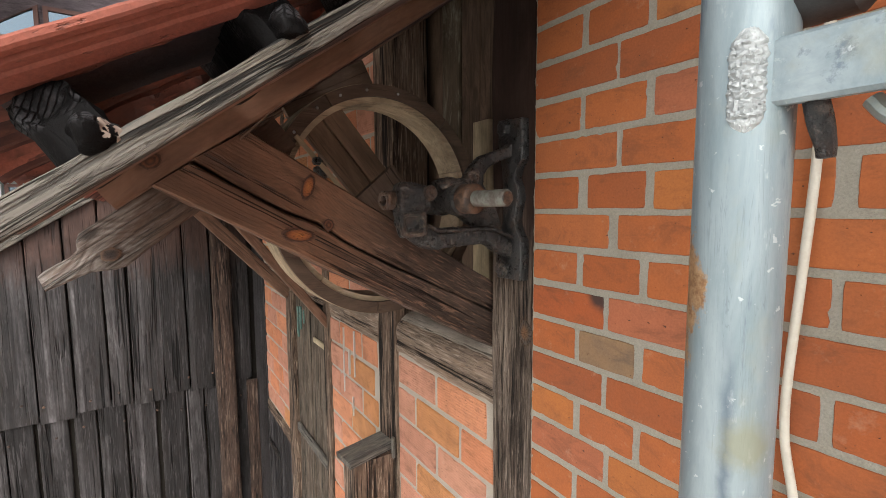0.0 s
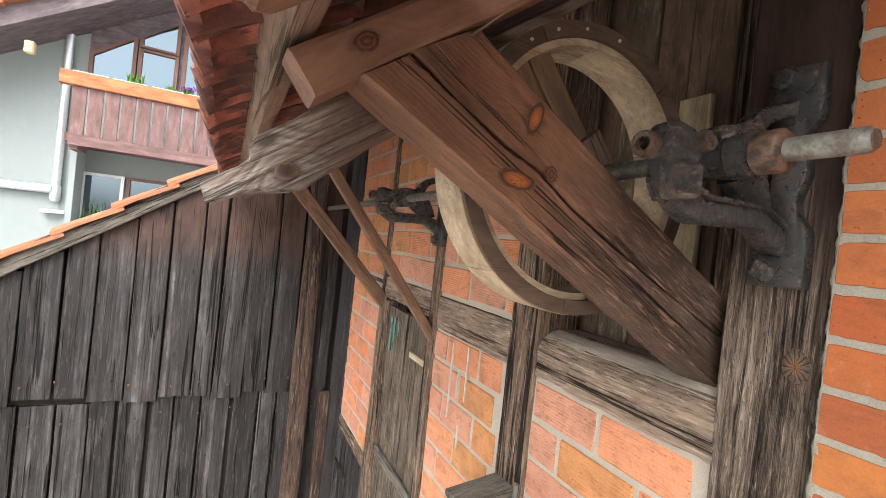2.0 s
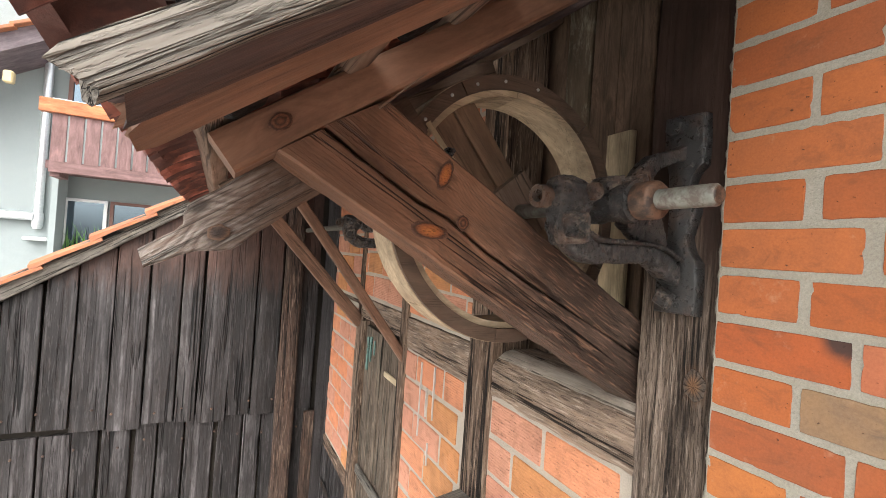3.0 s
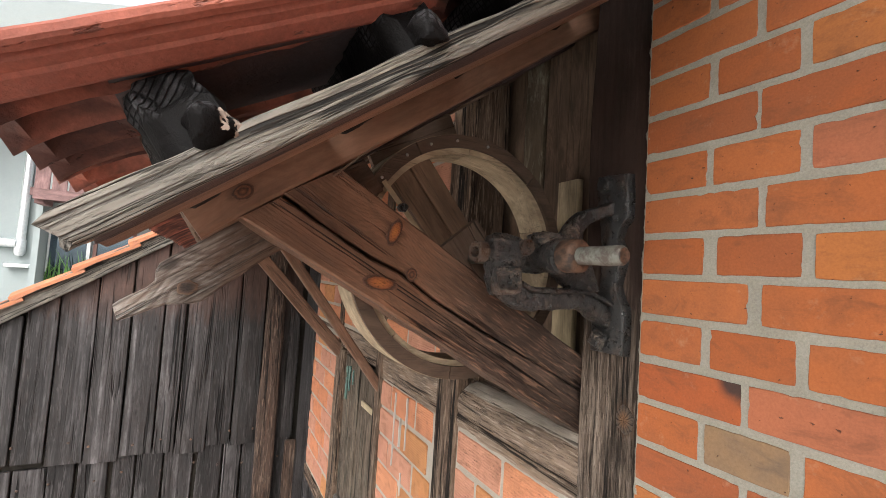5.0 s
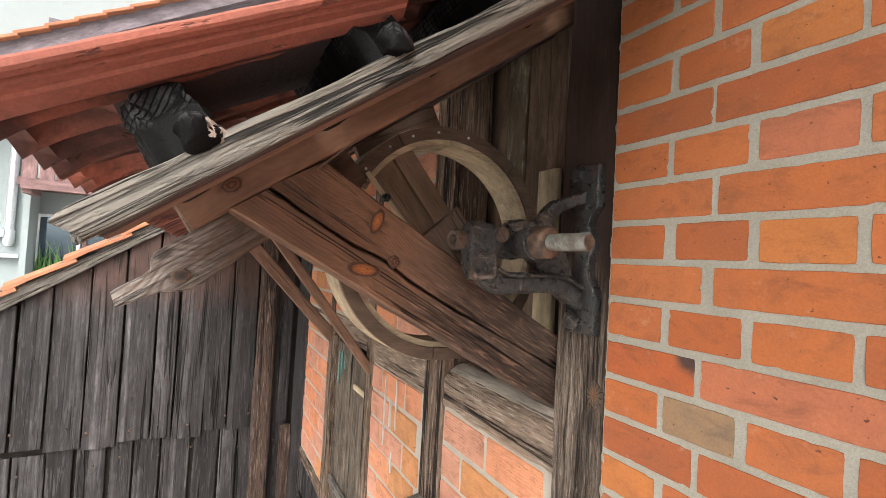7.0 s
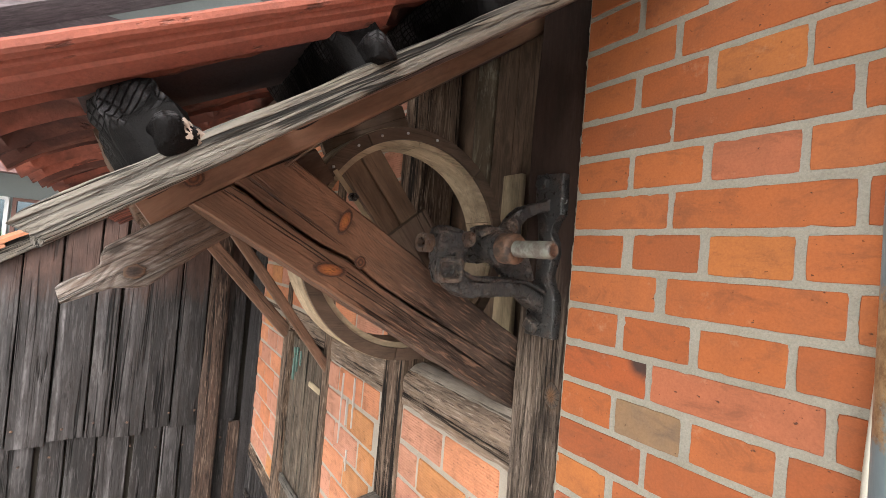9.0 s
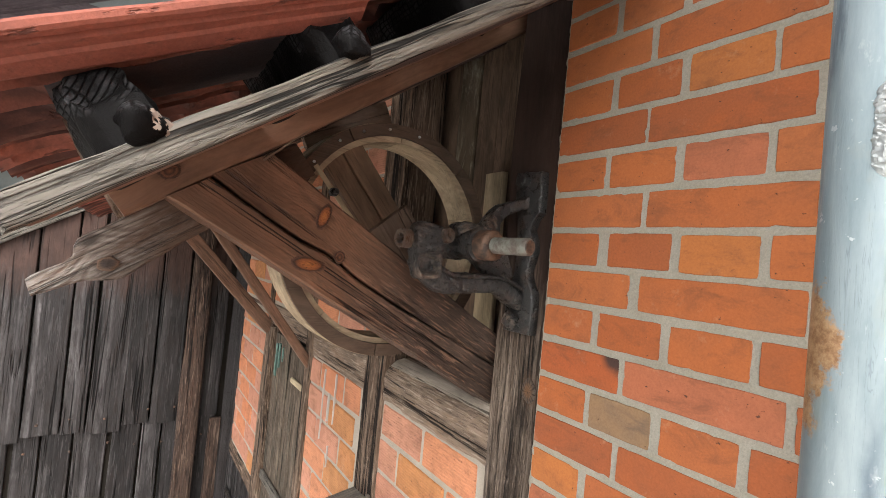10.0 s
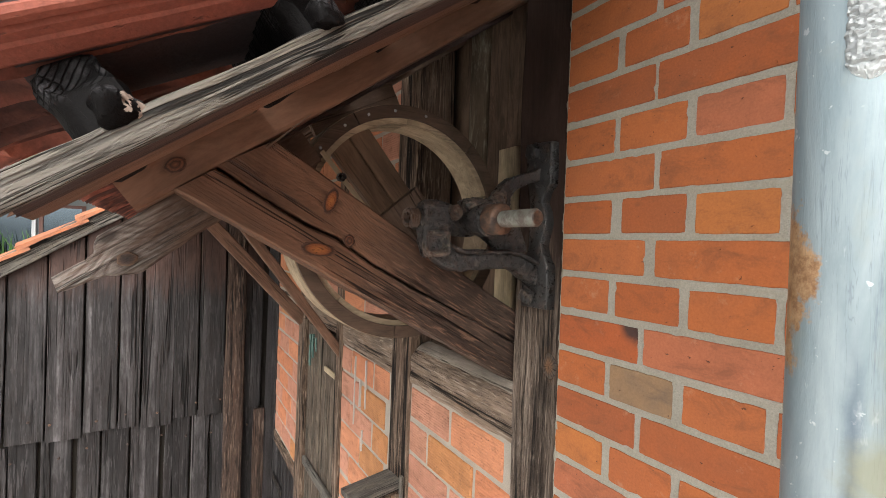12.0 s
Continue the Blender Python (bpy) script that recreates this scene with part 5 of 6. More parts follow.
def build_rod():
    rod = thing("tie_rod", "thin pale strip with a dark nut beside the wheel", "rod", (0.61, 1.2, 3.3))
    timber("strip", (0.572, 1.205, 3.367), (0.690, 1.205, 3.238), 0.006, 0.012, WOOD_PALE, rod, amount=0.0005)
    part("nut", lathe_bm([(0.0, 0.010), (0.016, 0.010), (0.018, 0.006), (0.03, 0.005)], 6), IRON, rod, "dark square nut", pose(0.614, 1.198, 3.312, 0, 0, -90))


build_rod()


def build_bracket():
    y = 0.98
    br = thing("shaft_bracket", "black oily cast-iron wall bracket with a bearing", "bracket", (FACE, y, 3.2), group="shaft brackets")

    def cast(name, points, label="", lumps=0.0022, material=IRON, boxy=0.42):
        bm = sweep_bm(points, 40, 26, (0, 1, 0), boxy)
        roughen(bm, lumps, 45, len(points) * 1.3)
        roughen(bm, lumps * 0.8, 130, len(points) * 2.3)
        roughen(bm, 0.0012, 330, len(points) * 0.7)
        return part(name, bm, material, br, label, None, True)

    # back plate, waisted between its two bolted feet
    right = [(0.928, 3.032), (0.927, 3.09), (0.929, 3.128), (0.944, 3.15), (0.952, 3.175), (0.945, 3.20), (0.938, 3.225), (0.942, 3.25), (0.953, 3.272), (0.945, 3.295), (0.929, 3.312), (0.928, 3.36), (0.931, 3.408)]
    outline = right + [(1.012, 3.412), (1.010, 3.35), (0.998, 3.30), (0.992, 3.25), (0.992, 3.17), (1.012, 3.11), (1.014, 3.031)]
    cy, cz = 0.972, 3.22
    rings = []
    for x, inset in ((FACE - 0.003, 0.0), (FACE - 0.024, 0.0), (FACE - 0.028, 0.05), (FACE - 0.029, 0.10)):
        rings.append([Vector((x, py + (cy - py) * inset, pz + (cz - pz) * inset * 0.3)) for py, pz in outline])
    part("plate", loft(rings), PLATE_IRON, br, "waisted back plate", None, True)
    cast("lower_arm", [(1.020, y, 3.096, 0.024, 0.020), (1.002, y, 3.105, 0.022, 0.019), (0.976, y, 3.118, 0.021, 0.020), (0.932, y, 3.138, 0.021, 0.0165), (0.854, y, 3.136, 0.021, 0.0175), (0.790, y, 3.134, 0.021, 0.0185), (0.756, y + 0.002, 3.150, 0.020, 0.022), (0.738, y + 0.004, 3.178, 0.022, 0.026), (0.735, y + 0.005, 3.205, 0.022, 0.028)])
    ridge = [(1.016, y - 0.004, 3.122, 0.020, 0.004), (0.985, y - 0.003, 3.141, 0.024, 0.005), (0.930, y - 0.002, 3.156, 0.0255, 0.005), (0.854, y - 0.002, 3.156, 0.0255, 0.005), (0.800, y - 0.002, 3.156, 0.0255, 0.005), (0.768, y, 3.168, 0.022, 0.005)]
    bm = sweep_bm(ridge, 20, 30, (0, 1, 0), 0.7)
    roughen(bm, 0.0022, 210, 4.0)
    roughen(bm, 0.0015, 420, 9.0)
    part("flange", bm, IRON, br, "granular top flange", None, True)
    cast("upper_arm", [(1.024, y - 0.004, 3.345, 0.024, 0.026), (1.000, y - 0.002, 3.334, 0.016, 0.014), (0.960, y, 3.320, 0.013, 0.013), (0.925, y, 3.303, 0.014, 0.016), (0.903, y, 3.276, 0.018, 0.020), (0.894, y, 3.245, 0.024, 0.024)], "", 0.0015, PLATE_IRON)
    cast("gusset", [(0.945, y, 3.150, 0.008, 0.040), (0.938, y, 3.175, 0.009, 0.036), (0.915, y, 3.200, 0.014, 0.044), (0.890, y, 3.222, 0.020, 0.046)], "dusty web below the bearing", 0.002)
    cast("housing", [(0.742, y + 0.006, 3.146, 0.019, 0.020), (0.738, y + 0.006, 3.180, 0.023, 0.028), (0.742, y + 0.006, 3.212, 0.025, 0.036), (0.748, y + 0.006, 3.240, 0.023, 0.039), (0.750, y + 0.006, 3.254, 0.015, 0.026)], "", 0.004)
    bm = lathe_bm([(0.0, 0.004), (0.002, 0.011), (0.006, 0.0145), (0.014, 0.0155), (0.024, 0.017)], 20)
    roughen(bm, 0.0025, 90, 6.0)
    part("clamp_nut", bm, RUSTY_IRON, br, "rust-crusted round nut", pose(0.772, y - 0.032, 3.236, 0, 8, 84), True)
    # raised boss with a square hollow
    square = []
    for half, out in ((0.028, -0.012), (0.027, 0.006), (0.023, 0.010), (0.019, 0.009), (0.013, -0.004), (0.004, -0.006)):
        ring = []
        for k in range(28):
            q = 2 * math.pi * k / 28
            c, sn = math.cos(q), math.sin(q)
            ring.append(Vector((out, half * math.copysign(abs(c) ** 0.4, c), half * 0.95 * math.copysign(abs(sn) ** 0.4, sn))))
        square.append(ring)
    bm = loft(square)
    roughen(bm, 0.0025, 60, 3.0)
    part("recessed_boss", bm, DUSTY_IRON, br, "dusty boss with a square hollow", pose(0.735, y - 0.018, 3.170, 4, 0, -112), True)
    bm = lathe_bm([(0.0, 0.024), (0.004, 0.034), (0.03, 0.035), (0.034, 0.031), (0.075, 0.031), (0.080, 0.035), (0.125, 0.035), (0.13, 0.026)], 40)
    roughen(bm, 0.0018, 50)
    part("bearing", bm, IRON, br, "black oily bearing", pose(AX, 0.922, AZ, 0, 0, 90), True)
    cast("bearing_seat", [(0.905, y, 3.238, 0.026, 0.030), (0.875, y, 3.228, 0.026, 0.032), (0.845, y, 3.222, 0.028, 0.030)], "", 0.003)
    cast("cap", [(0.800, y - 0.005, 3.248, 0.022, 0.010), (0.825, y - 0.010, 3.258, 0.030, 0.010), (0.855, y - 0.010, 3.258, 0.030, 0.010), (0.880, y - 0.005, 3.250, 0.024, 0.012)], "crusted bearing cap", 0.0045, DUSTY_IRON)
    cast("cap_ear", [(0.878, y - 0.012, 3.248, 0.014, 0.012), (0.886, y - 0.016, 3.272, 0.014, 0.012), (0.896, y - 0.014, 3.286, 0.010, 0.010)], "", 0.004, DUSTY_IRON)
    stub = [(0.0, 0.0105), (0.0, 0.0165)]
    for k in range(6):
        stub += [(0.003 + 0.006 * k, 0.0195), (0.0062 + 0.006 * k, 0.0170)]
    stub += [(0.06, 0.0175)]
    bm = lathe_bm([(0.025, 0.0005), (0.022, 0.0100)] + stub, 28)
    part("threaded_stub", bm, RUSTY_IRON, br, "threaded hollow set screw", pose(0.682, y + 0.012, 3.219, 0, -4, 14), True)
    for z, sides in ((3.058, 4), (3.388, 6)):
        part("bolt", lathe_bm([(0.0, 0.025), (0.004, 0.024), (0.0045, 0.019), (0.015, 0.0185), (0.017, 0.014)], sides), DUSTY_IRON if sides == 4 else PLATE_IRON, br, "worn square nut" if sides == 4 else "", pose(FACE - (0.033 if sides == 4 else 0.026), 0.984, z, 20, 0, 180))
    return br


bracket = build_bracket()
copy_thing(bracket, Matrix.Translation((FACE, 0.98 + 1.385, 3.2)))


BLOCKER_Z = 3.98


# unseen boards, added to hold sky light off the upper bricks and post
def build_sky_blocker():
    ov = thing("roof_overhang", "unseen added boards that shade the brick wall from above", "eaves", (0.6, -1.5, 4.35), "structure")
    for i in range(9):
        x = 0.20 + 0.13 * i
        timber("soffit_board", (x, -4.0, BLOCKER_Z + 0.2 * (x - 0.05)), (x, 0.60, BLOCKER_Z + 0.2 * (x - 0.05)), 0.126, 0.022, EAVES, ov, amount=0.001, step=0.5)


build_sky_blocker()


# ---- stair railing and cable ----
def build_railing():
    rl = thing("stair_railing", "galvanised steel railing post with a welded rail and rust patch", "railing", (0.5455, 0.2824, 0))
    cx, cy, r = 0.5455, 0.2824, 0.0224
    part("post", lathe_bm([(0.0, r), (1.0, r), (2.0, r), (3.0, r), (3.4, r), (4.2, r)], 40), GALV_POST, rl, "", pose(cx, cy, 0, 0, -90, 0), True)
    part("rail", box_bm(cx - 0.014, cx - 0.006, cy - 0.7, cy - 0.012, 3.253, 3.285, 0.002), GALV, rl, "flat galvanised bar")
    rings = []
    for k in range(91):
        f = k / 90
        z = 3.240 + 0.052 * f
        swell = min(1.0, 6.0 * f, 6.0 * (1 - f)) ** 0.5 if 0 < f < 1 else 0.05
        ring = []
        for j in range(25):
            u = -1 + j / 12
            q = radians(-156 + (22 + 4 * noise.noise(Vector((k * 0.16, 9, 1)))) * swell * u)
            bow = 0.006 * (1 - u * u)
            bead = 0.0006 * abs(math.sin((f + bow * 9) * 34 + 1.2 * noise.noise(Vector((k * 0.2, u, 5)))))
            crumb = 0.0013 * noise.noise(Vector((k * 0.35, u * 7, 3))) + 0.0007 * noise.noise(Vector((k * 0.9, u * 17, 8)))
            out = r - 0.0015 + (0.0042 * (1 - u * u) ** 0.4 + bead + crumb) * swell
            ring.append(Vector((cx + out * math.cos(q), cy + out * math.sin(q), z)))
        ring += [Vector((cx + 0.012 * math.cos(radians(-156 + w)), cy + 0.012 * math.sin(radians(-156 + w)), z)) for w in (10, -10)]
        rings.append(ring)
    part("weld", loft(rings), WELD, rl, "rippled zinc-painted weld", None, True)
    part("tube", lathe_bm([(0.0, 0.017), (0.7, 0.017)], 20), GALV, rl, "round upper tube", pose(cx + 0.012, cy - 0.725, 3.322, 0, 0, 90), True)
    part("coupling", lathe_bm([(0.0, 0.018), (0.004, 0.022), (0.03, 0.022), (0.034, 0.018)], 20), RUBBER, rl, "dark coupling", pose(cx + 0.010, cy - 0.046, 3.316, 0, 0, 90), True)
    bm = sweep_bm([(cx - 0.004, cy - 0.030, 3.262, 0.005, 0.006), (cx - 0.004, cy - 0.034, 3.245, 0.0055, 0.0065), (cx - 0.002, cy - 0.036, 3.234, 0.0045, 0.005), (cx, cy - 0.036, 3.228, 0.004, 0.004)], 10)
    part("clamp_bolt", bm, IRON, rl, "dark clamp bolt", None, True)
    bm = sweep_bm([(cx + 0.004, cy - 0.05, 3.252, 0.004, 0.006), (cx + 0.004, cy - 0.058, 3.243, 0.004, 0.006), (cx + 0.004, cy - 0.075, 3.238, 0.004, 0.006), (cx + 0.004, cy - 0.10, 3.243, 0.004, 0.006)], 10)
    part("hook", bm, GALV, rl, "bent grey hook", None, True)


build_railing()


def build_cable():
    cb = thing("cable", "cream cable clipped loosely to the brick wall", "cable", (0.98, 0.4, 3.0))
    part("sheath", sweep_bm([(0.975, 0.372, 3.6, 0.006, 0.006), (0.985, 0.381, 3.275, 0.006, 0.006), (0.985, 0.389, 3.105, 0.006, 0.006), (0.985, 0.397, 2.92, 0.006, 0.006), (0.985, 0.381, 2.81, 0.006, 0.006), (0.985, 0.342, 2.6, 0.006, 0.006)], 10), CABLE, cb, "", None, True)


build_cable()


# ---- neighbouring house ----
def build_house():
    house = thing("house", "white rendered house with a purple-brown wooden balcony", "house", (-2, 10, 0))
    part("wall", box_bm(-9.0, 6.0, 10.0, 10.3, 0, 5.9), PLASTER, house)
    bm = bmesh.new()
    ring = [(-9.0, 5.9), (6.0, 5.9), (1.5, 8.35)]
    vs = [[bm.verts.new((x, y, z)) for x, z in ring] for y in (10.02, 10.28)]
    bm.faces.new(vs[0]), bm.faces.new(vs[1][::-1])
    for k in range(3):
        bm.faces.new((vs[0][k], vs[0][(k + 1) % 3], vs[1][(k + 1) % 3], vs[1][k]))
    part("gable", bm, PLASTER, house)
    roof = part("roof", box_bm(-0.5, 12.0, 0, 8.0, -0.05, 0.20), EAVES, house, "dark eaves under orange roof tiles", pose(-5.2, 9.1, 4.15, 0, -31.6, 0))
    for i in range(26):
        part("roof_tile", box_bm(0, 0.44, -0.12, 8.0, 0, 0.05, 0.008), TILE_ORANGE, roof, "", pose(-5.2, 9.1, 4.15, 0, -31.6, 0) @ pose(0.4 * i - 0.5, 0, 0.205, 0, 4, 0))
    balcony = part("balcony", box_bm(-2.18, 3.0, 9.06, 10.0, 3.98, 4.10), BALCONY, house, "purple-brown boarded balcony")
    timber("handrail", (-2.27, 9.0, 4.90), (3.0, 9.0, 4.90), 0.14, 0.2, RAIL_WOOD, balcony, "orange flower-box rail", amount=0.0)
    timber("skirt", (-2.12, 9.0, 4.0), (3.0, 9.0, 4.0), 0.04, 0.16, BALCONY, balcony, amount=0.0)
    for i in range(24):
        x = -2.03 + 0.205 * i
        timber("baluster_board", (x, 9.0, 4.06), (x, 9.0, 4.82), 0.18, 0.025, BALCONY, balcony, up=(0, 1, 0), amount=0.0)
    part("wall_recess", box_bm(-2.2, 3.0, 9.96, 10.0, 5.0, 6.9), EAVES, house, "dark purple boarded gable")

    def window(corners, frame=0.06, material=CURTAIN_BROWN, label="brown-framed window", y=9.95):
        """A framed pane from its four (x, z) corners."""
        c = Vector((sum(p[0] for p in corners) / 4, 0, sum(p[1] for p in corners) / 4))
        inner = [Vector((x, 0, z)) for x, z in corners]
        outer = [p + Vector((math.copysign(frame, p.x - c.x), 0, math.copysign(frame, p.z - c.z))) for p in inner]
        bm = bmesh.new()
        vo, vi = [[[bm.verts.new((p.x, yy, p.z)) for p in ring] for yy in (y - 0.05, y + 0.01)] for ring in (outer, inner)]
        for k in range(4):
            h = (k + 1) % 4
            bm.faces.new((vo[0][k], vo[0][h], vi[0][h], vi[0][k]))
            bm.faces.new((vo[0][k], vo[1][k], vo[1][h], vo[0][h]))
            bm.faces.new((vi[0][k], vi[0][h], vi[1][h], vi[1][k]))
            bm.faces.new((vo[1][k], vi[1][k], vi[1][h], vo[1][h]))
        w = part("window", bm, material, house, label)
        part("pane", loft([[Vector((p.x, yy, p.z)) for p in inner] for yy in (y - 0.012, y)]), GLASS, w)
        return w
    window([(-2.13, 5.18), (-1.60, 5.18), (-1.60, 5.95), (-2.13, 5.55)])
    window([(-1.46, 5.18), (-0.98, 5.18), (-0.98, 5.80), (-1.46, 5.80)])
    window([(-1.46, 5.90), (-0.98, 5.90), (-0.98, 6.38), (-1.46, 6.04)])
    window([(-0.80, 5.18), (-0.25, 5.18), (-0.25, 6.38), (-0.80, 6.38)])
    low = window([(-2.10, 2.45), (-1.60, 2.45), (-1.60, 3.56), (-2.10, 3.56)], 0.05, WHITE_WOOD, "white-framed window with brown shutters", 9.99)
    window([(-1.46, 2.45), (-0.96, 2.45), (-0.96, 3.56), (-1.46, 3.56)], 0.05, CURTAIN_BROWN, "brown-framed window", 9.99)
    part("sill", box_bm(-2.22, -0.86, 9.86, 9.99, 2.33, 2.39, 0.006), WHITE_WOOD, low)
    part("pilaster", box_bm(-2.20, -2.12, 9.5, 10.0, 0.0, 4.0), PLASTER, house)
    part("downpipe", lathe_bm([(0, 0.06), (2.55, 0.06)], 16), ZINC, house, "bright zinc downpipe", pose(-2.46, 9.93, 3.25, 0, -90, 0), True)
    part("pipe_foot", lathe_bm([(0, 0.05), (0.05, 0.075), (0.25, 0.075), (0.28, 0.05)], 16), ZINC, house, "zinc pipe socket", pose(-2.46, 9.93, 3.05, 0, -90, 0), True)
    part("bracket_bar", box_bm(-2.62, -2.30, 9.86, 9.98, 2.86, 2.92, 0.01), ZINC, house, "zinc bracket bar")
    part("gable_lamp", box_bm(-2.76, -2.64, 9.12, 9.24, 5.16, 5.34, 0.02), LAMP_GLASS, house, "small yellowish gable lamp")
    part("corbel", box_bm(-2.12, -2.0, 9.05, 9.5, 3.86, 3.97, 0.01), BALCONY, house)
    for i in range(5):
        part("flower_trough", box_bm(-2.15 + 0.5 * i, -1.70 + 0.5 * i, 9.02, 9.13, 4.97, 5.03, 0.008), WHITE_PLASTIC, balcony, "white planting trough")
    part("mast", lathe_bm([(0, 0.025), (2.6, 0.02), (2.62, 0.0)], 10), ZINC, house, "thin grey roof mast", pose(-3.26, 13.0, 5.7, 0, -90, 0), True)
    part("flue_pipe", lathe_bm([(0, 0.07), (3.0, 0.07)], 16), ZINC, house, "bright zinc flue pipe", pose(-5.5, 9.9, 3.25, 0, 0, 0), True)


build_house()


def build_plant(x, y, z, size, petals, seed, label):
    """A tuft of narrow leaves with a few flowers, standing in the balcony box."""
    rnd = random.Random(seed)
    pl = thing("balcony_plant", label, "plant", (x, y, z), group="balcony plants")
    verts, faces, heads = [], [], []
    for k in range(70):
        a, lean, h = rnd.uniform(0, 6.28), rnd.uniform(0.1, 1.0), size * rnd.uniform(0.5, 1.0)
        base = Vector((x + rnd.uniform(-0.5, 0.5) * size, y + rnd.uniform(-0.04, 0.04), z))
        out = Vector((math.cos(a), math.sin(a), 0))
        side = Vector((-out.y, out.x, 0)) * 0.012
        tip = base + out * lean * h * 0.6 + Vector((0, 0, h))
        m = base + out * lean * h * 0.22 + Vector((0, 0, h * 0.6))
        n = len(verts)
        verts += [base - side * 0.4, base + side * 0.4, m - side, m + side, tip]
        faces += [(n, n + 1, n + 3, n + 2), (n + 2, n + 3, n + 4)]
        heads.append(tip)
    me = bpy.data.meshes.new("leaves")
    me.from_pydata(verts, [], faces)
    me.materials.append(LEAF)
    under(new("leaves", me), pl)
    if petals:
        verts, faces = [], []
        for tip in heads[:45]:
            for k in range(4):
                d = Vector((rnd.uniform(-1, 1), rnd.uniform(-1, 1), rnd.uniform(-0.3, 1))).normalized() * 0.03
                e = d.cross(Vector((0.3, 0.2, 1))).normalized() * 0.015
                n = len(verts)
                verts += [tip, tip + d + e, tip + d * 1.4, tip + d - e]
                faces.append((n, n + 1, n + 2, n + 3))
        me = bpy.data.meshes.new("petals")
        me.from_pydata(verts, [], faces)
        me.materials.append(PETAL)
        under(new("petals", me), pl)


build_plant(-1.37, 9.08, 5.0, 0.20, False, 1, "green grassy plant in the balcony box")
build_plant(-0.90, 9.08, 5.0, 0.12, False, 2, "low green plant in the balcony box")
build_plant(-0.66, 9.08, 5.0, 0.12, True, 3, "violet flowering plant in the balcony box")
build_plant(-0.42, 9.08, 5.0, 0.18, True, 4, "tall violet flowering plant in the balcony box")
build_plant(-1.75, 9.93, 2.39, 0.85, False, 5, "green potted plant on the window sill")


# ---- masonry pieces ----
for p in PANELS:
    fill_panel(**p)


def brick_bm(length, height, deep, rnd):
    """A brick with ragged arrises; its face looks towards -x."""
    n, m = max(6, round(length / 0.011)), 7
    outline = [(-length / 2 + length * i / n, -height / 2) for i in range(n)] + [(length / 2, -height / 2 + height * i / m) for i in range(m)]
    outline += [(length / 2 - length * i / n, height / 2) for i in range(n)] + [(-length / 2, height / 2 - height * i / m) for i in range(m)]
    o = rnd.uniform(0, 99)
    rings = [[], [], []]
    for y, z in outline:
        w = noise.noise_vector(Vector((y * 30 + o, z * 30, o))) + 0.7 * noise.noise_vector(Vector((y * 110 + o, z * 110, o)))
        chip = max(0.0, noise.noise(Vector((y * 55, z * 55 + o, 7))) - 0.38) * 0.010
        corner = 0.0010 if abs(y) > length / 2 - 0.006 and abs(z) > height / 2 - 0.006 else 0.0
        dy, dz = -math.copysign(1, y) * (chip + corner) + 0.0010 * w.y, -math.copysign(1, z) * (chip + corner) + 0.0010 * w.z
        rings[0].append(Vector((deep, y, z)))
        rings[1].append(Vector((0.0014, y + dy, z + dz)))
        rings[2].append(Vector((0.0006 * w.x, (y + dy) * (1 - 0.0009 * 2 / length), (z + dz) * (1 - 0.0009 * 2 / height))))
    return loft(rings)


def mortar_sheet(y0, y1, z0, z1, step):
    """A hand-struck mortar bed, uneven at two scales, a little behind the brick faces."""
    ny, nz = int((y1 - y0) / step), int((z1 - z0) / step)
    verts, faces = [], []
    for i in range(nz + 1):
        for j in range(ny + 1):
            y, z = y0 + (y1 - y0) * j / ny, z0 + (z1 - z0) * i / nz
            d = 0.0011 * noise.noise(Vector((y * 26, z * 26, 1))) + 0.0011 * noise.noise(Vector((y * 95, z * 95, 5)))
            hole = 0.006 * max(0.0, noise.noise(Vector((y * 60, z * 60, 9))) - 0.62)
            verts.append((BRICK_FACE + max(0.0004, 0.0012 + d) + hole, y, z))
    for i in range(nz):
        for j in range(ny):
            k = i * (ny + 1) + j
            faces.append((k, k + ny + 1, k + ny + 2, k + 1))
    me = bpy.data.meshes.new("mortar")
    me.from_pydata(verts, [], faces)
    me.polygons.foreach_set("use_smooth", [True] * len(me.polygons))
    me.materials.append(MORTAR)
    under(new("mortar", me), brick_wall)


# upright joints of the courses by the post: (upper edge, lower edge) in y, course by course
JOINTS = {
    8: [(0.688, 0.675)], 7: [(0.763, 0.748), (0.628, 0.613), (0.490, 0.482)], 6: [(0.685, 0.680)],
    5: [(0.764, 0.753), (0.625, 0.611), (0.490, 0.479)], 4: [(0.681, 0.670)], 3: [(0.766, 0.743), (0.622, 0.606), (0.490, 0.476), (0.366, 0.343)],
    2: [(0.693, 0.673)], 1: [(0.765, 0.750), (0.627, 0.612), (0.490, 0.479), (0.361, 0.350)], 0: [(0.699, 0.688)],
    -1: [(0.766, 0.754), (0.632, 0.615), (0.497, 0.483), (0.364, 0.350)], -2: [(0.699, 0.688)], -3: [(0.766, 0.749), (0.629, 0.615)],
}


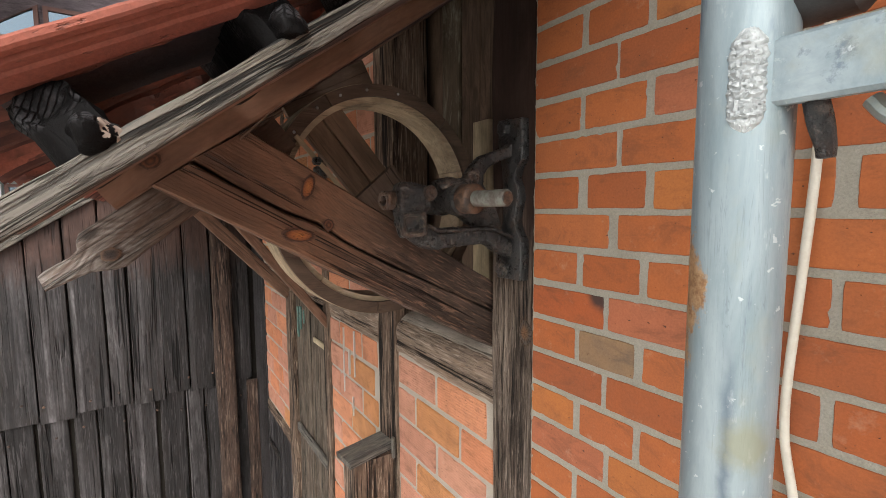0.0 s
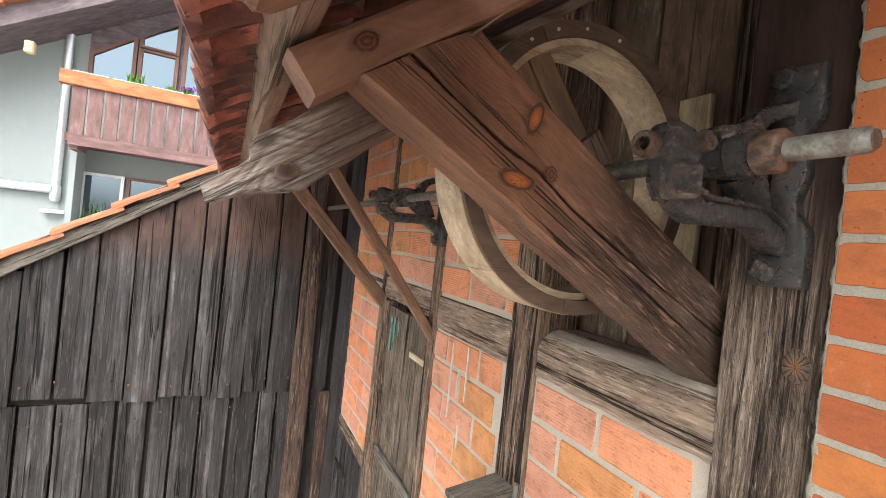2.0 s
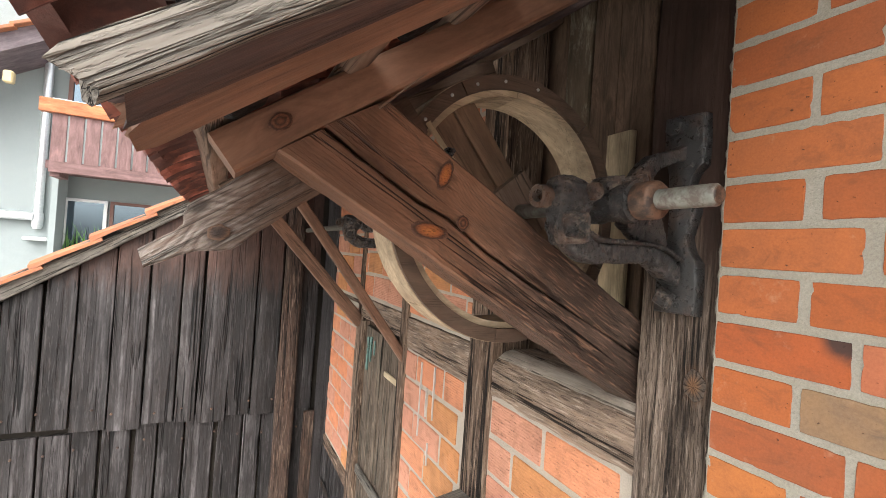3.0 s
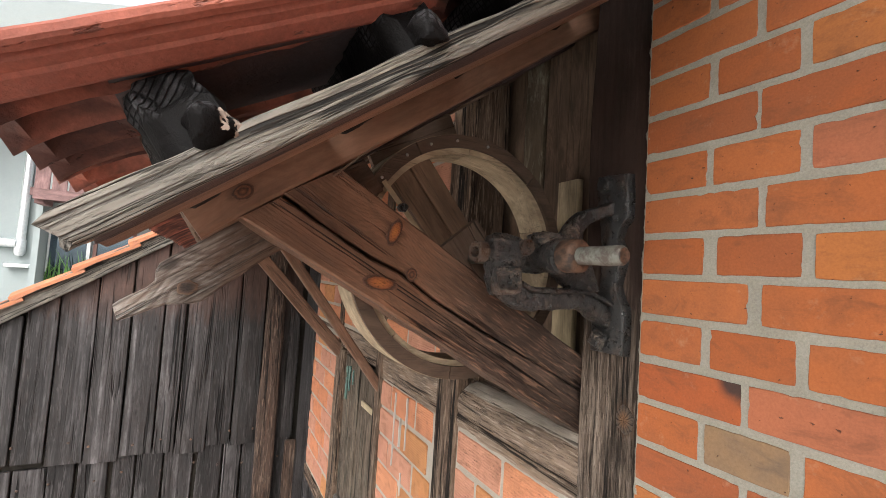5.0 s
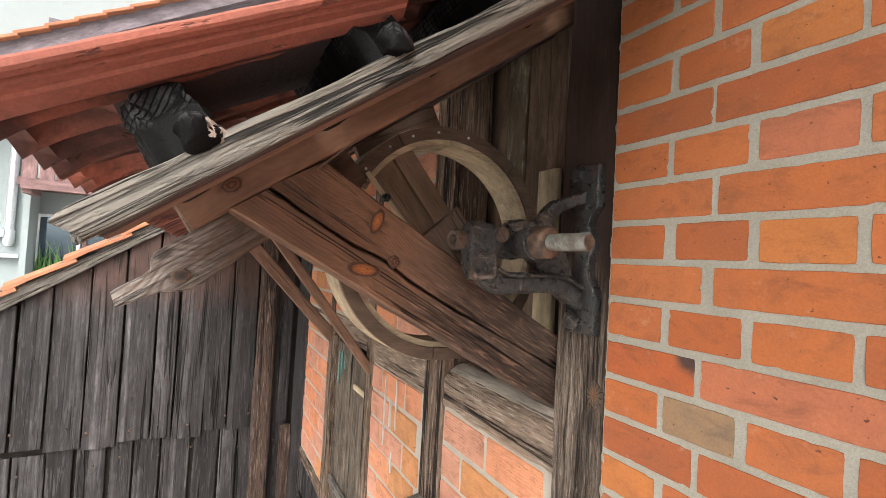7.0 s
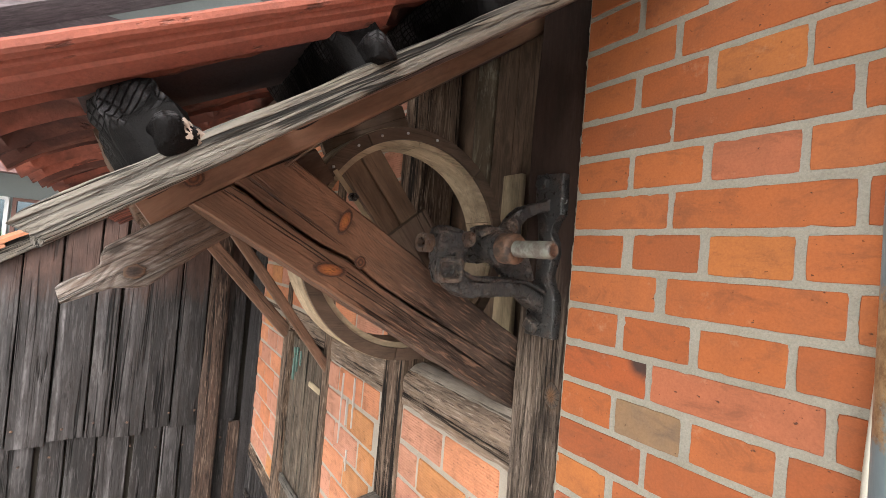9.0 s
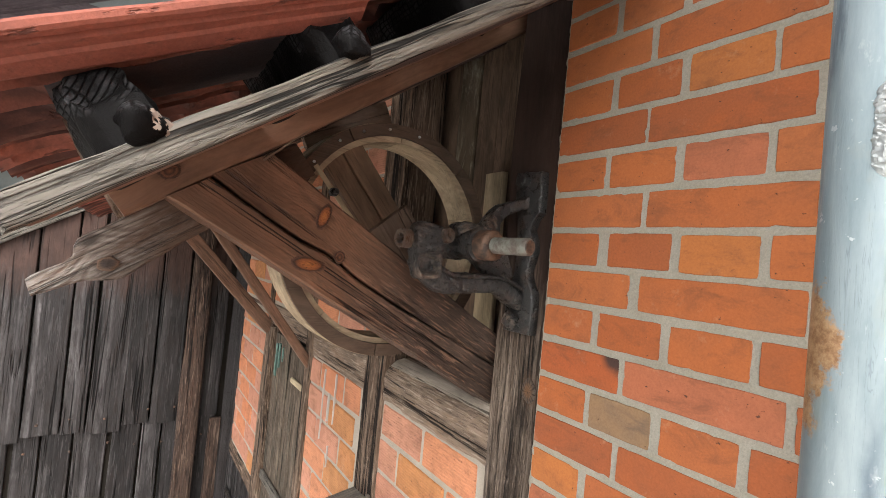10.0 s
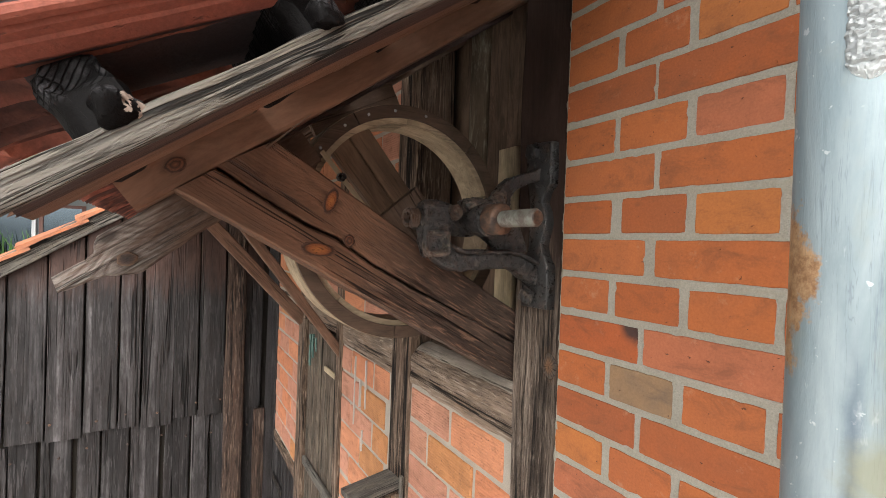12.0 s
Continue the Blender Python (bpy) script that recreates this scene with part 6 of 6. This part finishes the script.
def build_brick_wall():
    part("core", box_bm(BRICK_FACE + 0.012, 1.27, -4.0, 0.886, 0.0, 6.0), MORTAR, brick_wall)
    mortar_sheet(-0.12, 0.886, 2.02, 4.2, 0.0055)
    rnd = random.Random(3)
    pitch = 0.0773
    spare = []
    special = {(-1, 1): BRICK_TAN, (0, 0): BRICK_SCORCHED, (0, 1): BRICK_RED, (3, 2): BRICK_GLOW, (7, 2): BRICK_GLOW, (5, 2): BRICK_RED, (-3, 0): BRICK_GLOW, (-4, 0): BRICK_RED, (-4, 1): BRICK_GLOW}
    for k in range(-39, 38):
        top = 3.034 + pitch * k
        if top - 0.07 < 0:
            continue
        header = k % 2 != 0
        step, joint = (0.1325, 0.015) if header else (0.2565, 0.012)
        known = JOINTS.get(k) or [(0.766, 0.752) if header else (0.690, 0.678)]
        cells, y = [], 0.884
        for a, b in known:
            cells.append((a, y))
            y = b
        while y > -4.0:
            cells.append((y - step + joint, y))
            y -= step
        for i, (a, b) in enumerate(cells):
            out = rnd.uniform(0.0, 0.0012)
            jz = rnd.uniform(-0.0015, 0.0015)
            if a > -0.12 and 2.05 < top < 4.15:
                c = Vector((BRICK_FACE - out, (a + b) / 2, top - 0.0325 + jz))
                part("brick", brick_bm(b - a, 0.0645, 0.08, rnd), special.get((k, i), BRICK), brick_wall, "", Matrix.Translation(c))
            else:
                spare.append((BRICK_FACE - out, BRICK_FACE + 0.08, a, b, top - 0.065 + jz, top + jz))
    path = []
    z = 0.05
    while z < 5.9:
        bulge = noise.noise(Vector((z * 24, 1, 2))) + 0.6 * noise.noise(Vector((z * 70, 4, 2)))
        path.append([Vector((1.0 + 0.004 * noise.noise(Vector((z * 31, 5, 2))) + dx, 0.884 + dy + 0.006 * bulge * (1 if dy > -0.008 else 0.6), z)) for dx, dy in ((0.004, -0.010), (0.0012, -0.004), (0.002, 0.002), (0.006, 0.006), (0.03, 0.010), (0.06, 0.008), (0.06, -0.006))])
        z += 0.007
    part("mortar_edge", loft(path), MORTAR_ROUGH, brick_wall, "rough mortar edge", None, True)
    me = join_boxes(spare)
    me.materials.append(BRICK)
    tagged(under(new("outer_bricks", me), brick_wall), kind="stuff")


build_brick_wall()
